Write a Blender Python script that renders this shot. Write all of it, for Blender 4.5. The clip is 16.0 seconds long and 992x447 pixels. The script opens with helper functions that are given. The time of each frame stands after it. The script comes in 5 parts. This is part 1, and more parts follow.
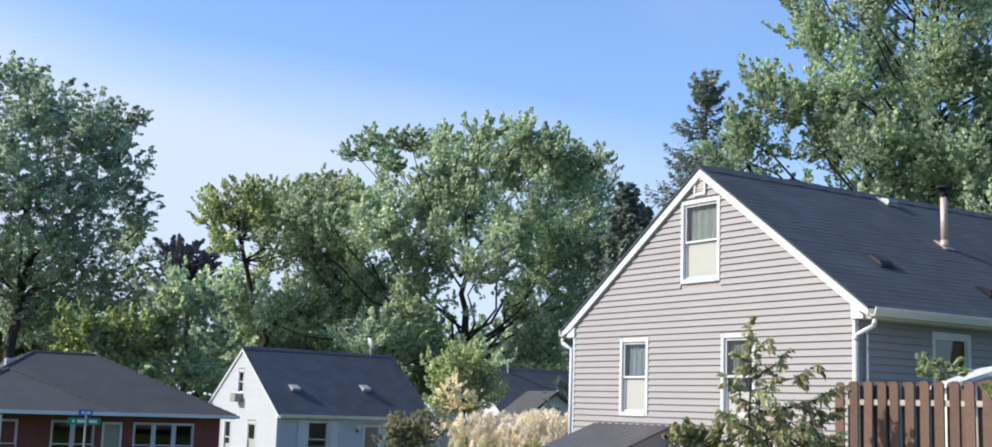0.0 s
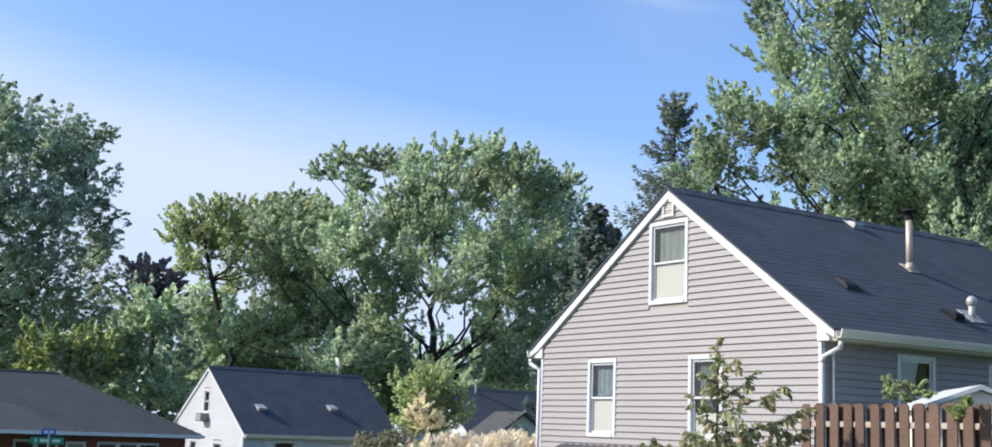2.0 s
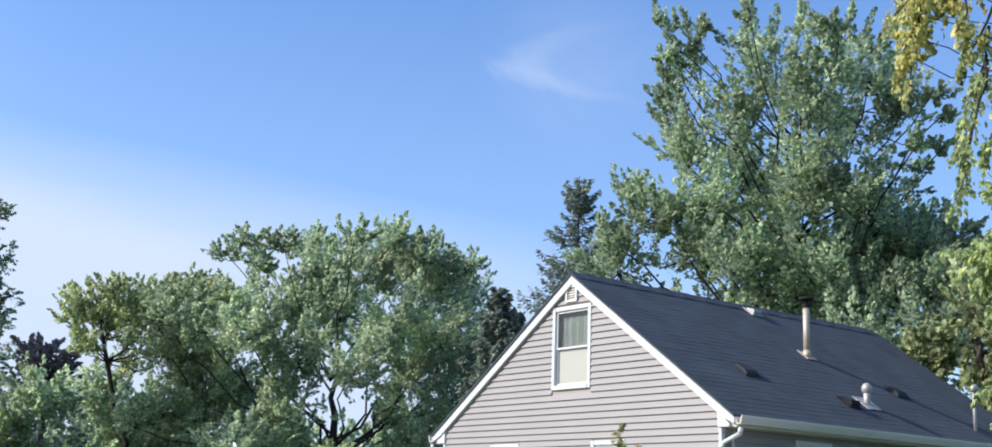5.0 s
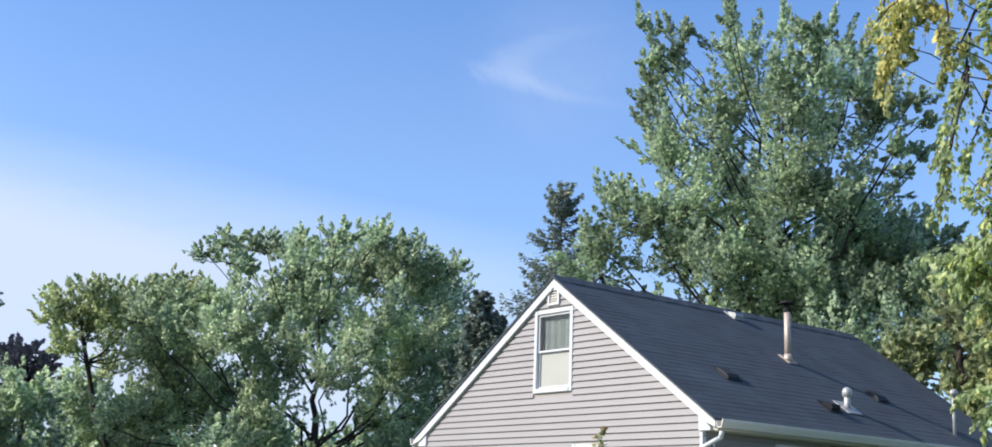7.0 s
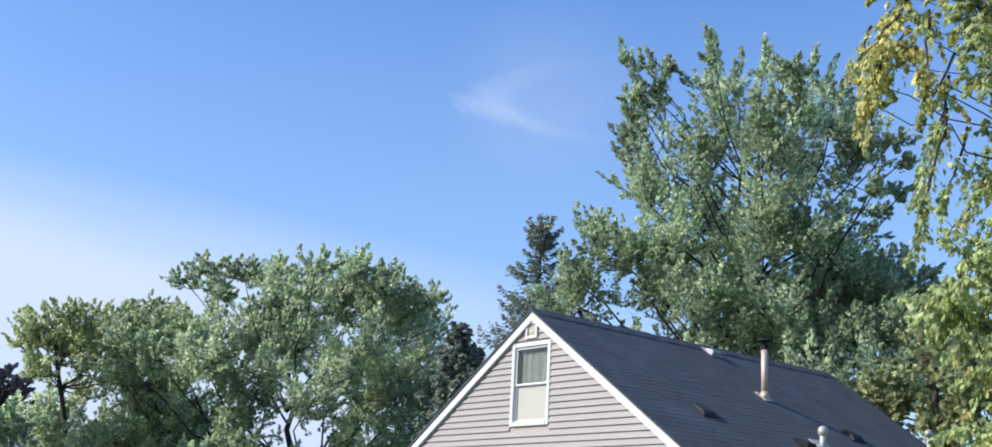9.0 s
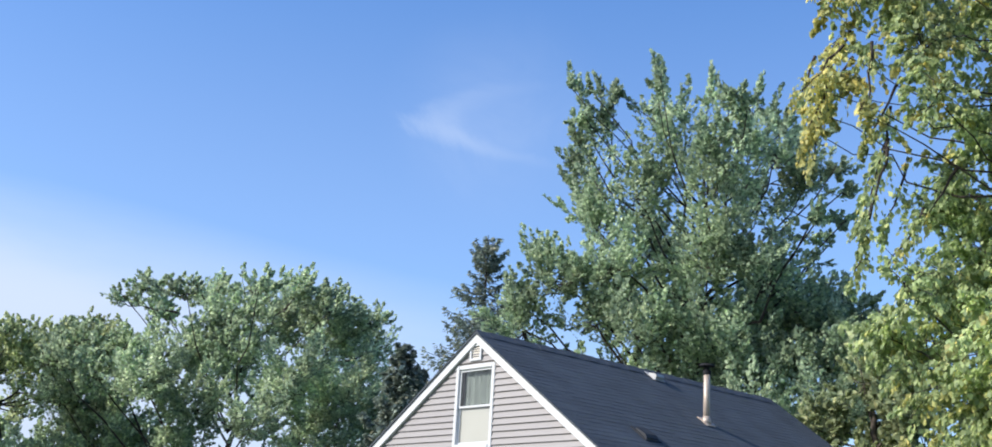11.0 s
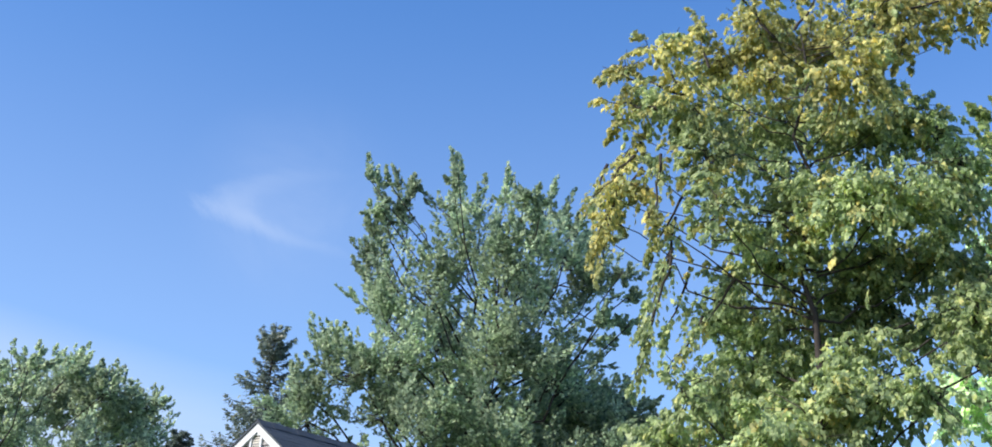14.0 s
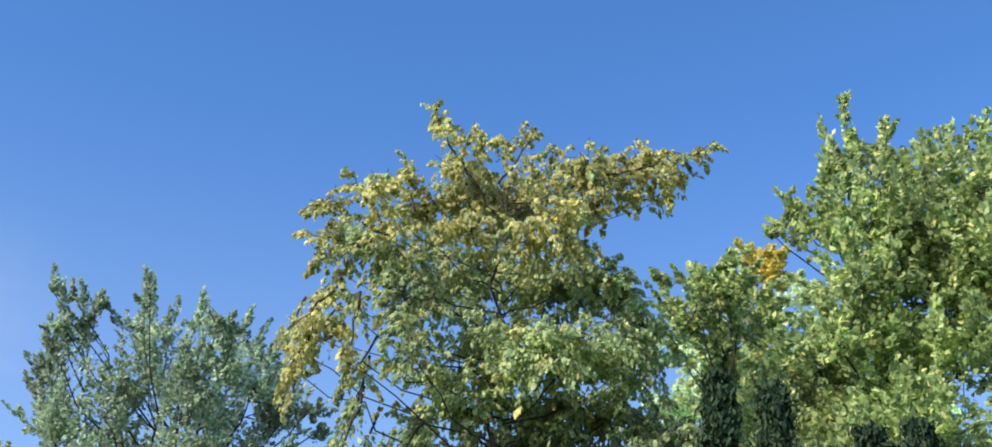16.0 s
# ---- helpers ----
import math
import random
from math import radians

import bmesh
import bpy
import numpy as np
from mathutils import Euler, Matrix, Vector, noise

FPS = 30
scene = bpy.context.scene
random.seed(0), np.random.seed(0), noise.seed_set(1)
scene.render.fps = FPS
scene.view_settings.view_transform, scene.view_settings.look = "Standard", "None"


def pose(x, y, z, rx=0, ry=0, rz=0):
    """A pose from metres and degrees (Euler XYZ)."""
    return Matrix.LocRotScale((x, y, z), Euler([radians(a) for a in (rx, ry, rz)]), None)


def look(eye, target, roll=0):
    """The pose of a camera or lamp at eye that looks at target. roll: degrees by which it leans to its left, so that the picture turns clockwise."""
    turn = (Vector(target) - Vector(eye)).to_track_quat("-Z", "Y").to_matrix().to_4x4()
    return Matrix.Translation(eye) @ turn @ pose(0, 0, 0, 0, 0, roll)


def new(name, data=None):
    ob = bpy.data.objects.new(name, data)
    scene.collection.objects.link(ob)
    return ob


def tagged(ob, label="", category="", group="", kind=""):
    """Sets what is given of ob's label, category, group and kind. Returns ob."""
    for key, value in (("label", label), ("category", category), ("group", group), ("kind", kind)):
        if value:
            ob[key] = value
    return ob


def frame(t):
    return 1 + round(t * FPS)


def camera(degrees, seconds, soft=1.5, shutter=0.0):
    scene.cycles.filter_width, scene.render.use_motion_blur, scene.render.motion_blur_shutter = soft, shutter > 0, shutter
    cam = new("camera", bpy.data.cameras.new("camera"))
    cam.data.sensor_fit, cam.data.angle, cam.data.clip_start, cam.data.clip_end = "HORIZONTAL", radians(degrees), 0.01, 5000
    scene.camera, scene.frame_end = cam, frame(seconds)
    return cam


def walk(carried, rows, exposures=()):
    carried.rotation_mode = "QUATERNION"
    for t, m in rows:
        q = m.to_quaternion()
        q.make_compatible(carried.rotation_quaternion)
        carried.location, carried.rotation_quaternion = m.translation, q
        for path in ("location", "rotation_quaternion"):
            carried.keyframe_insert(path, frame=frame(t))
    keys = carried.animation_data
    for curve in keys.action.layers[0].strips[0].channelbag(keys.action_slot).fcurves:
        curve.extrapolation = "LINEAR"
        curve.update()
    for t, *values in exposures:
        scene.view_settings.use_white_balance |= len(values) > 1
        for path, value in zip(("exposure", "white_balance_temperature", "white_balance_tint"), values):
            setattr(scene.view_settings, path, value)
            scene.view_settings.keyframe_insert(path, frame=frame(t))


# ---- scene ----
cam = camera(42.352, 16.0, soft=1.7)
walk(cam, [
    (0.0, pose(0, 0, 1.6, 98.286, -1.854, 0.002)),
    (0.5, pose(0, 0, 1.6, 98.765, -1.768, -0.622)),
    (1.0, pose(0, 0, 1.6, 98.988, -1.857, -1.080)),
    (1.5, pose(0, 0, 1.6, 99.031, -1.987, -1.040)),
    (2.0, pose(0, 0, 1.6, 99.235, -2.034, -1.437)),
    (2.5, pose(0, 0, 1.6, 100.357, -2.028, -2.019)),
    (3.0, pose(0, 0, 1.6, 101.867, -2.628, -2.911)),
    (3.5, pose(0, 0, 1.6, 103.356, -2.757, -3.511)),
    (4.0, pose(0, 0, 1.6, 103.094, -2.719, -4.783)),
    (6.5, pose(0, 0, 1.6, 103.258, -1.782, -6.284)),
    (7.0, pose(0, 0, 1.6, 103.290, -2.063, -6.605)),
    (7.5, pose(0, 0, 1.6, 103.339, -2.310, -6.831)),
    (8.0, pose(0, 0, 1.6, 103.220, -2.451, -7.074)),
    (8.5, pose(0, 0, 1.6, 103.219, -2.530, -7.403)),
    (9.0, pose(0, 0, 1.6, 104.776, -2.938, -7.759)),
    (9.2, pose(0, 0, 1.6, 105.249, -3.149, -7.734)),
    (11.5, pose(0, 0, 1.6, 106.272, -3.154, -11.089)),
    (12.0, pose(0, 0, 1.6, 107.054, -3.221, -11.881)),
    (12.5, pose(0, 0, 1.6, 107.704, -3.783, -13.772)),
    (13.0, pose(0, 0, 1.6, 108.522, -4.110, -16.321)),
    (13.5, pose(0, 0, 1.6, 109.678, -3.672, -18.343)),
    (14.0, pose(0, 0, 1.6, 110.592, -3.340, -20.115)),
    (14.5, pose(0, 0, 1.6, 111.659, -2.992, -22.976)),
    (15.0, pose(0, 0, 1.6, 114.356, -2.740, -25.884)),
    (15.5, pose(0, 0, 1.6, 115.352, -2.005, -29.517)),
    (16.0, pose(0, 0, 1.6, 117.397, -2.419, -34.348)),
], exposures=[(0.0, 0.36, 6600, 10), (4.0, 0.34, 6560, 10), (9.0, 0.33, 6530, 10), (16.0, 0.32, 6480, 10)])

# ---- sky and sun ----
SUN_AZ, SUN_EL = radians(-92), radians(33)      # from +y towards +x
world = bpy.data.worlds.new("sky")
scene.world = world
world.use_nodes = True
wn, wl = world.node_tree.nodes, world.node_tree.links
wn.clear()


def wnode(kind, **kw):
    n = wn.new(kind)
    for k, v in kw.items():
        n.inputs[k].default_value = v
    return n


def wmath(op, a, b=None, clamp=False):
    n = wn.new("ShaderNodeMath")
    n.operation, n.use_clamp = op, clamp
    for i, q in enumerate((a, b)):
        if q is None:
            continue
        if isinstance(q, (int, float)):
            n.inputs[i].default_value = q
        else:
            wl.new(q, n.inputs[i])
    return n.outputs[0]


sky = wn.new("ShaderNodeTexSky")
sky.sky_type, sky.sun_disc = "NISHITA", False
sky.sun_elevation, sky.sun_rotation = SUN_EL, SUN_AZ
sky.air_density, sky.dust_density, sky.ozone_density, sky.altitude = 1.0, 0.6, 3.0, 200
geo = wn.new("ShaderNodeTexCoord")
sep = wn.new("ShaderNodeSeparateXYZ")
wl.new(geo.outputs["Generated"], sep.inputs[0])


def wrange(v, a, b, lo=0.0, hi=1.0):
    n = wn.new("ShaderNodeMapRange")
    n.interpolation_type = "SMOOTHSTEP"
    wl.new(v, n.inputs["Value"])
    for k, q in (("From Min", a), ("From Max", b), ("To Min", lo), ("To Max", hi)):
        n.inputs[k].default_value = q
    return n.outputs[0]


# thin high haze that is thickest low down and towards the sun, with streaks
streak = wnode("ShaderNodeTexNoise", Scale=3.0, Detail=5.0, Roughness=0.55)
squash = wn.new("ShaderNodeMapping")
squash.inputs["Scale"].default_value = (1.0, 1.0, 5.0)
squash.inputs["Rotation"].default_value = (0.0, radians(6), 0.0)
wl.new(geo.outputs["Generated"], squash.inputs[0])
wl.new(squash.outputs[0], streak.inputs["Vector"])
low = wrange(wmath("ADD", sep.outputs["Z"], wmath("MULTIPLY", sep.outputs["X"], 0.12)), 0.28, 0.16)
left = wrange(sep.outputs["X"], 0.5, -0.15)
haze = wmath("MULTIPLY", wmath("MULTIPLY", low, wmath("ADD", wmath("MULTIPLY", left, 0.6), 0.4)),
             wrange(streak.outputs["Fac"], 0.2, 0.6, 0.7, 1.0))
glow = wmath("MULTIPLY", wrange(sep.outputs["X"], -0.22, -0.8), 0.8)
# one small wisp of cirrus
wisp_at = wn.new("ShaderNodeVectorMath")
wisp_at.operation = "DISTANCE"
wisp_at.inputs[1].default_value = (0.150, 0.924, 0.352)
curl = wnode("ShaderNodeTexNoise", Scale=9.0, Detail=6.0, Roughness=0.6, Distortion=1.2)
wl.new(geo.outputs["Generated"], curl.inputs["Vector"])
wl.new(geo.outputs["Generated"], wisp_at.inputs[0])


def wdot(v):
    n = wn.new("ShaderNodeVectorMath")
    n.operation = "DOT_PRODUCT"
    n.inputs[1].default_value = v
    wl.new(geo.outputs["Generated"], n.inputs[0])
    return n.outputs["Value"]


wu, wv = wdot((0.9933, -0.1156, 0.0)), wdot((-0.0405, -0.3477, 0.9368))
hook = wmath("SUBTRACT", wmath("ADD", wu, wmath("MULTIPLY", wmath("SUBTRACT", curl.outputs["Fac"], 0.5), 0.12)), wmath("MULTIPLY", wmath("MULTIPLY", wv, wv), 70.0))
wisp = wmath("MULTIPLY", wrange(wmath("ABSOLUTE", hook), 0.036, 0.0), wrange(wmath("ABSOLUTE", wv), 0.038, 0.008))
wisp = wmath("MULTIPLY", wisp, wrange(wv, 0.018, -0.018, 0.35, 1.0))
feather = wmath("MULTIPLY", wrange(wisp_at.outputs["Value"], 0.10, 0.0), wrange(curl.outputs["Fac"], 0.35, 0.75, 0.25, 0.6))
wisp = wmath("ADD", wmath("MULTIPLY", wisp, 0.58), wmath("MULTIPLY", feather, 0.6))
veil = wmath("MULTIPLY", wrange(sep.outputs["Z"], 0.55, 0.20), 0.16)
cover = wmath("ADD", wmath("ADD", wmath("MAXIMUM", haze, veil), glow), wmath("MULTIPLY", wisp, 0.5), clamp=True)
tint = wn.new("ShaderNodeMix")
tint.data_type, tint.blend_type = "RGBA", "MULTIPLY"
tint.inputs["Factor"].default_value = 1.0
hue = wn.new("ShaderNodeMix")
hue.data_type = "RGBA"
hue.inputs["A"].default_value, hue.inputs["B"].default_value = (0.76, 0.98, 1.26, 1), (0.60, 0.97, 1.36, 1)
wl.new(wrange(sep.outputs["Z"], 0.28, 0.58), hue.inputs["Factor"])
wl.new(hue.outputs["Result"], tint.inputs["B"])
wl.new(sky.outputs[0], tint.inputs["A"])
mixw = wn.new("ShaderNodeMix")
mixw.data_type = "RGBA"
wl.new(cover, mixw.inputs["Factor"])
wl.new(tint.outputs["Result"], mixw.inputs["A"])
mixw.inputs["B"].default_value = (3.75, 4.45, 5.8, 1)
# bright hazy ring round the sun
ring = wmath("POWER", wmath("MAXIMUM", wdot((math.sin(SUN_AZ) * math.cos(SUN_EL), math.cos(SUN_AZ) * math.cos(SUN_EL), math.sin(SUN_EL))), 0.0), 6.0)
aura = wn.new("ShaderNodeMix")
aura.data_type, aura.blend_type = "RGBA", "ADD"
aura.inputs["B"].default_value = (5.8, 5.6, 5.4, 1)
wl.new(ring, aura.inputs["Factor"])
wl.new(mixw.outputs["Result"], aura.inputs["A"])
back = wn.new("ShaderNodeBackground")
back.inputs["Strength"].default_value = 0.145
wl.new(aura.outputs["Result"], back.inputs["Color"])
wout = wn.new("ShaderNodeOutputWorld")
wl.new(back.outputs[0], wout.inputs[0])

sun = new("sun", bpy.data.lights.new("sun", "SUN"))
sun.data.energy, sun.data.angle, sun.data.color = 4.4, radians(0.8), (1.0, 0.95, 0.87)
toward = Vector((math.sin(SUN_AZ) * math.cos(SUN_EL), math.cos(SUN_AZ) * math.cos(SUN_EL), math.sin(SUN_EL)))
sun.matrix_world = look(toward * 100, (0, 0, 0))

# ---- materials ----


def material(name, color, rough=0.7, metal=0.0, vary=0.18, scale=6.0, fine=60.0, bump=0.15, each=0.0, spec=0.4):
    """Two scales of noise over a base colour, a fine relief, and a shift for each object."""
    m = bpy.data.materials.new(name)
    m.use_nodes = True
    n, l = m.node_tree.nodes, m.node_tree.links
    b = n["Principled BSDF"]
    b.inputs["Roughness"].default_value, b.inputs["Metallic"].default_value = rough, metal
    b.inputs["Specular IOR Level"].default_value = spec
    co = n.new("ShaderNodeTexCoord")
    big, small = n.new("ShaderNodeTexNoise"), n.new("ShaderNodeTexNoise")
    for q, s in ((big, scale), (small, fine)):
        q.inputs["Scale"].default_value, q.inputs["Detail"].default_value = s, 4.0
        l.new(co.outputs["Object"], q.inputs["Vector"])
    add = n.new("ShaderNodeMath")
    add.operation = "ADD"
    l.new(big.outputs["Fac"], add.inputs[0])
    l.new(small.outputs["Fac"], add.inputs[1])
    span = n.new("ShaderNodeMapRange")
    span.inputs["From Min"].default_value, span.inputs["From Max"].default_value = 0.6, 1.4
    span.inputs["To Min"].default_value, span.inputs["To Max"].default_value = 1 - vary, 1 + vary
    l.new(add.outputs[0], span.inputs["Value"])
    shade = span.outputs[0]
    if each:
        info = n.new("ShaderNodeObjectInfo")
        rnd = n.new("ShaderNodeMapRange")
        rnd.inputs["To Min"].default_value, rnd.inputs["To Max"].default_value = 1 - each, 1 + each
        l.new(info.outputs["Random"], rnd.inputs["Value"])
        mul = n.new("ShaderNodeMath")
        mul.operation = "MULTIPLY"
        l.new(shade, mul.inputs[0])
        l.new(rnd.outputs[0], mul.inputs[1])
        shade = mul.outputs[0]
    tone = n.new("ShaderNodeVectorMath")
    tone.operation = "SCALE"
    tone.inputs[0].default_value = color
    l.new(shade, tone.inputs["Scale"])
    l.new(tone.outputs[0], b.inputs["Base Color"])
    if bump:
        bp = n.new("ShaderNodeBump")
        bp.inputs["Strength"].default_value, bp.inputs["Distance"].default_value = bump, 0.01
        l.new(small.outputs["Fac"], bp.inputs["Height"])
        l.new(bp.outputs[0], b.inputs["Normal"])
    return m


# lifts every leaf colour in place of the missing haze over the trees
LEAF_LIFT = 2.0


def leaf_material(name, dark, light, accent, share=0.08, patch=0.5, glow=0.35, gloss=0.25):
    """Leaves: each island its own tone, patches of accent over the crown, light passing through."""
    m = bpy.data.materials.new(name)
    m.use_nodes = True
    n, l = m.node_tree.nodes, m.node_tree.links
    b = n["Principled BSDF"]
    b.inputs["Roughness"].default_value = 0.6
    b.inputs["Specular IOR Level"].default_value = gloss
    gi = n.new("ShaderNodeNewGeometry")
    ramp = n.new("ShaderNodeValToRGB")
    e = ramp.color_ramp.elements
    e[0].color, e[1].color = (*dark, 1), (*light, 1)
    e[0].position, e[1].position = 0.1, 1.0 - share
    last = e.new(1.0)
    last.color = (*accent, 1)
    l.new(gi.outputs["Random Per Island"], ramp.inputs[0])
    co = n.new("ShaderNodeTexCoord")
    no = n.new("ShaderNodeTexNoise")
    no.inputs["Scale"].default_value, no.inputs["Detail"].default_value = patch, 3.0
    l.new(co.outputs["Object"], no.inputs["Vector"])
    span = n.new("ShaderNodeMapRange")
    span.inputs["From Min"].default_value, span.inputs["From Max"].default_value = 0.35, 0.65
    span.inputs["To Min"].default_value, span.inputs["To Max"].default_value = 0.75 * LEAF_LIFT, 1.25 * LEAF_LIFT
    l.new(no.outputs["Fac"], span.inputs["Value"])
    tone = n.new("ShaderNodeVectorMath")
    tone.operation = "SCALE"
    l.new(ramp.outputs[0], tone.inputs[0])
    l.new(span.outputs[0], tone.inputs["Scale"])
    l.new(tone.outputs[0], b.inputs["Base Color"])
    tr = n.new("ShaderNodeBsdfTranslucent")
    thin = n.new("ShaderNodeVectorMath")
    thin.operation = "SCALE"
    # translucency raised to lift dark crowns where haze would lighten them
    thin.inputs["Scale"].default_value = glow * 3.2
    l.new(tone.outputs[0], thin.inputs[0])
    l.new(thin.outputs[0], tr.inputs["Color"])
    mx = n.new("ShaderNodeAddShader")
    l.new(b.outputs[0], mx.inputs[0])
    l.new(tr.outputs[0], mx.inputs[1])
    l.new(mx.outputs[0], n["Material Output"].inputs["Surface"])
    return m


def glass_material(name, color=(0.86, 0.9, 0.9)):
    m = bpy.data.materials.new(name)
    m.use_nodes = True
    n, l = m.node_tree.nodes, m.node_tree.links
    n.remove(n["Principled BSDF"])
    fr = n.new("ShaderNodeFresnel")
    fr.inputs["IOR"].default_value = 1.65
    tr, gl = n.new("ShaderNodeBsdfTransparent"), n.new("ShaderNodeBsdfGlossy")
    tr.inputs["Color"].default_value = (*color, 1)
    gl.inputs["Roughness"].default_value = 0.02
    mx = n.new("ShaderNodeMixShader")
    l.new(fr.outputs[0], mx.inputs[0])
    l.new(tr.outputs[0], mx.inputs[1])
    l.new(gl.outputs[0], mx.inputs[2])
    l.new(mx.outputs[0], n["Material Output"].inputs["Surface"])
    return m


M_GRASS = material("lawn", (0.07, 0.11, 0.03), 0.9, vary=0.35, scale=0.4, fine=14, bump=0.6)
M_SIDING = material("greige_vinyl", (0.278, 0.260, 0.264), 0.55, vary=0.05, scale=1.2, fine=30, bump=0.04, each=0.02)
M_WALL = material("wall_sheathing", (0.36, 0.32, 0.30), 0.8, vary=0.06)
M_WHITE = material("white_vinyl", (0.585, 0.595, 0.615), 0.45, vary=0.04, scale=2, bump=0.02)
M_GUTTER = material("cream_aluminium", (0.66, 0.62, 0.55), 0.45, vary=0.06, scale=2, bump=0.02)
M_SHINGLE = material("asphalt_shingle", (0.062, 0.074, 0.092), 0.8, vary=0.34, scale=1.6, fine=38, bump=0.7, each=0.03)
M_SHINGLE_B = material("slate_grey_shingle", (0.062, 0.065, 0.066), 0.8, vary=0.25, scale=1.2, fine=30, bump=0.5, each=0.08)
M_DARK = material("black_plastic", (0.012, 0.013, 0.016), 0.9, bump=0.05)
M_VENT = material("dull_black_metal", (0.030, 0.033, 0.040), 0.7, bump=0.05)
M_ZINC = material("galvanised", (0.42, 0.42, 0.42), 0.5, metal=0.35, vary=0.12, scale=8)
M_FLUE = material("flue_paint", (0.50, 0.415, 0.35), 0.5, metal=0.3, vary=0.15, scale=5)
M_CEDAR = material("stained_cedar", (0.116, 0.068, 0.050), 0.75, vary=0.3, scale=3, fine=50, bump=0.3, each=0.22)
M_RAIL = material("worn_rail", (0.42, 0.35, 0.30), 0.8, vary=0.25, scale=4)
M_TIN = material("corrugated_tin", (0.13, 0.125, 0.128), 0.5, metal=0.4, vary=0.2, scale=3)
M_BRICK = material("red_brick", (0.17, 0.055, 0.045), 0.85, vary=0.25, scale=3, fine=25, bump=0.5, each=0.15)
M_HOUSE_W = material("white_siding", (0.47, 0.49, 0.515), 0.55, vary=0.04, scale=1, bump=0.03, each=0.02)
M_HOUSE_G = material("grey_stucco", (0.55, 0.58, 0.60), 0.7, vary=0.08, scale=1, bump=0.1)
M_SHED = material("shed_resin", (0.72, 0.66, 0.60), 0.5, vary=0.05, scale=2)
M_BLIND = material("window_blind", (0.50, 0.49, 0.47), 0.8, vary=0.05, scale=3)
M_CURTAIN = material("curtain_cloth", (0.30, 0.34, 0.29), 0.9, vary=0.2, scale=5)
# teal of sky and trees mirrored in the glass, put into the curtain colour
M_CURTAIN_REFLECT = material("curtain_with_reflection", (0.40, 0.45, 0.43), 0.9, vary=0.2, scale=4)
# blue of the sky mirrored in the pane, given to a folded sheet
M_SKY_REFLECT = material("painted_sky_reflection", (0.36, 0.44, 0.50), 0.9, vary=0.12, scale=5)
# olive of trees mirrored in the side panes, put into this panel's colour
M_TREE_REFLECT = material("painted_tree_reflection", (0.17, 0.17, 0.09), 0.9, vary=0.25, scale=3)
M_ROOM = material("room_wall", (0.30, 0.28, 0.25), 0.9, vary=0.1)
M_GREEN = material("sign_green", (0.0, 0.22, 0.14), 0.4, vary=0.05)
M_BLUE = material("sign_blue", (0.03, 0.12, 0.42), 0.4, vary=0.05)
M_BARK = material("bark", (0.085, 0.068, 0.055), 0.9, vary=0.4, scale=4, fine=30, bump=0.8)
M_BARK_D = material("dark_bark", (0.045, 0.036, 0.032), 0.9, vary=0.4, scale=4, fine=30, bump=0.8)
M_GLASS = glass_material("window_glass")
# greyed and blued: haze over the maple put into its leaf colour
L_MAPLE = leaf_material("maple_leaf", (0.052, 0.072, 0.048), (0.150, 0.180, 0.118), (0.24, 0.26, 0.17), 0.09, 0.5, 0.30)
L_YG = leaf_material("box_elder_green", (0.050, 0.069, 0.035), (0.145, 0.167, 0.080), (0.22, 0.21, 0.09), 0.10, 0.6, 0.36)
L_YY = leaf_material("box_elder_yellow", (0.085, 0.092, 0.038), (0.185, 0.172, 0.068), (0.26, 0.21, 0.07), 0.14, 0.9, 0.34)
L_RIGHT = leaf_material("apple_leaf", (0.052, 0.076, 0.032), (0.170, 0.198, 0.084), (0.30, 0.26, 0.10), 0.11, 0.7, 0.30)
L_GOLD = leaf_material("gold_leaf", (0.165, 0.145, 0.040), (0.245, 0.215, 0.07), (0.28, 0.25, 0.10), 0.10, 0.9, 0.22)
L_WILLOW = leaf_material("willow_leaf", (0.13, 0.16, 0.10), (0.26, 0.30, 0.20), (0.32, 0.35, 0.25), 0.10, 0.5, 0.3)
# greyed, with extra translucency: haze on the far crowns put into the leaves
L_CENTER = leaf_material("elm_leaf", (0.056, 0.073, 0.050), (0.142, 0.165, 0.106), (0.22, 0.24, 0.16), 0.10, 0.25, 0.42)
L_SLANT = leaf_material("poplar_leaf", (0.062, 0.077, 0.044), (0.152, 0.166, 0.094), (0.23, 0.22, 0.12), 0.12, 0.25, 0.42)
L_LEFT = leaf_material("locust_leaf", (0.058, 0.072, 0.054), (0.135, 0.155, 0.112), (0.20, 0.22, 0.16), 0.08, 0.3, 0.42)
# lightened to stand for haze over the far plum
L_PURPLE = leaf_material("plum_leaf", (0.060, 0.050, 0.056), (0.120, 0.102, 0.106), (0.16, 0.13, 0.12), 0.10, 0.4, 0.2)
L_LIME = leaf_material("lime_leaf", (0.048, 0.066, 0.030), (0.128, 0.148, 0.062), (0.24, 0.235, 0.09), 0.12, 0.35, 0.3)
L_DOGWOOD = leaf_material("dogwood_leaf", (0.062, 0.080, 0.040), (0.150, 0.170, 0.085), (0.25, 0.24, 0.12), 0.12, 0.8, 0.34)
L_SPRUCE = leaf_material("spruce_needle", (0.045, 0.058, 0.052), (0.115, 0.135, 0.110), (0.15, 0.14, 0.10), 0.10, 0.5, 0.12)
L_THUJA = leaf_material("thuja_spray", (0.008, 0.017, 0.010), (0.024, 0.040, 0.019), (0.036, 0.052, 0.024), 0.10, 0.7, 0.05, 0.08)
L_SUMAC = leaf_material("sapling_leaf", (0.062, 0.070, 0.036), (0.165, 0.165, 0.092), (0.18, 0.10, 0.06), 0.14, 2.0, 0.26)
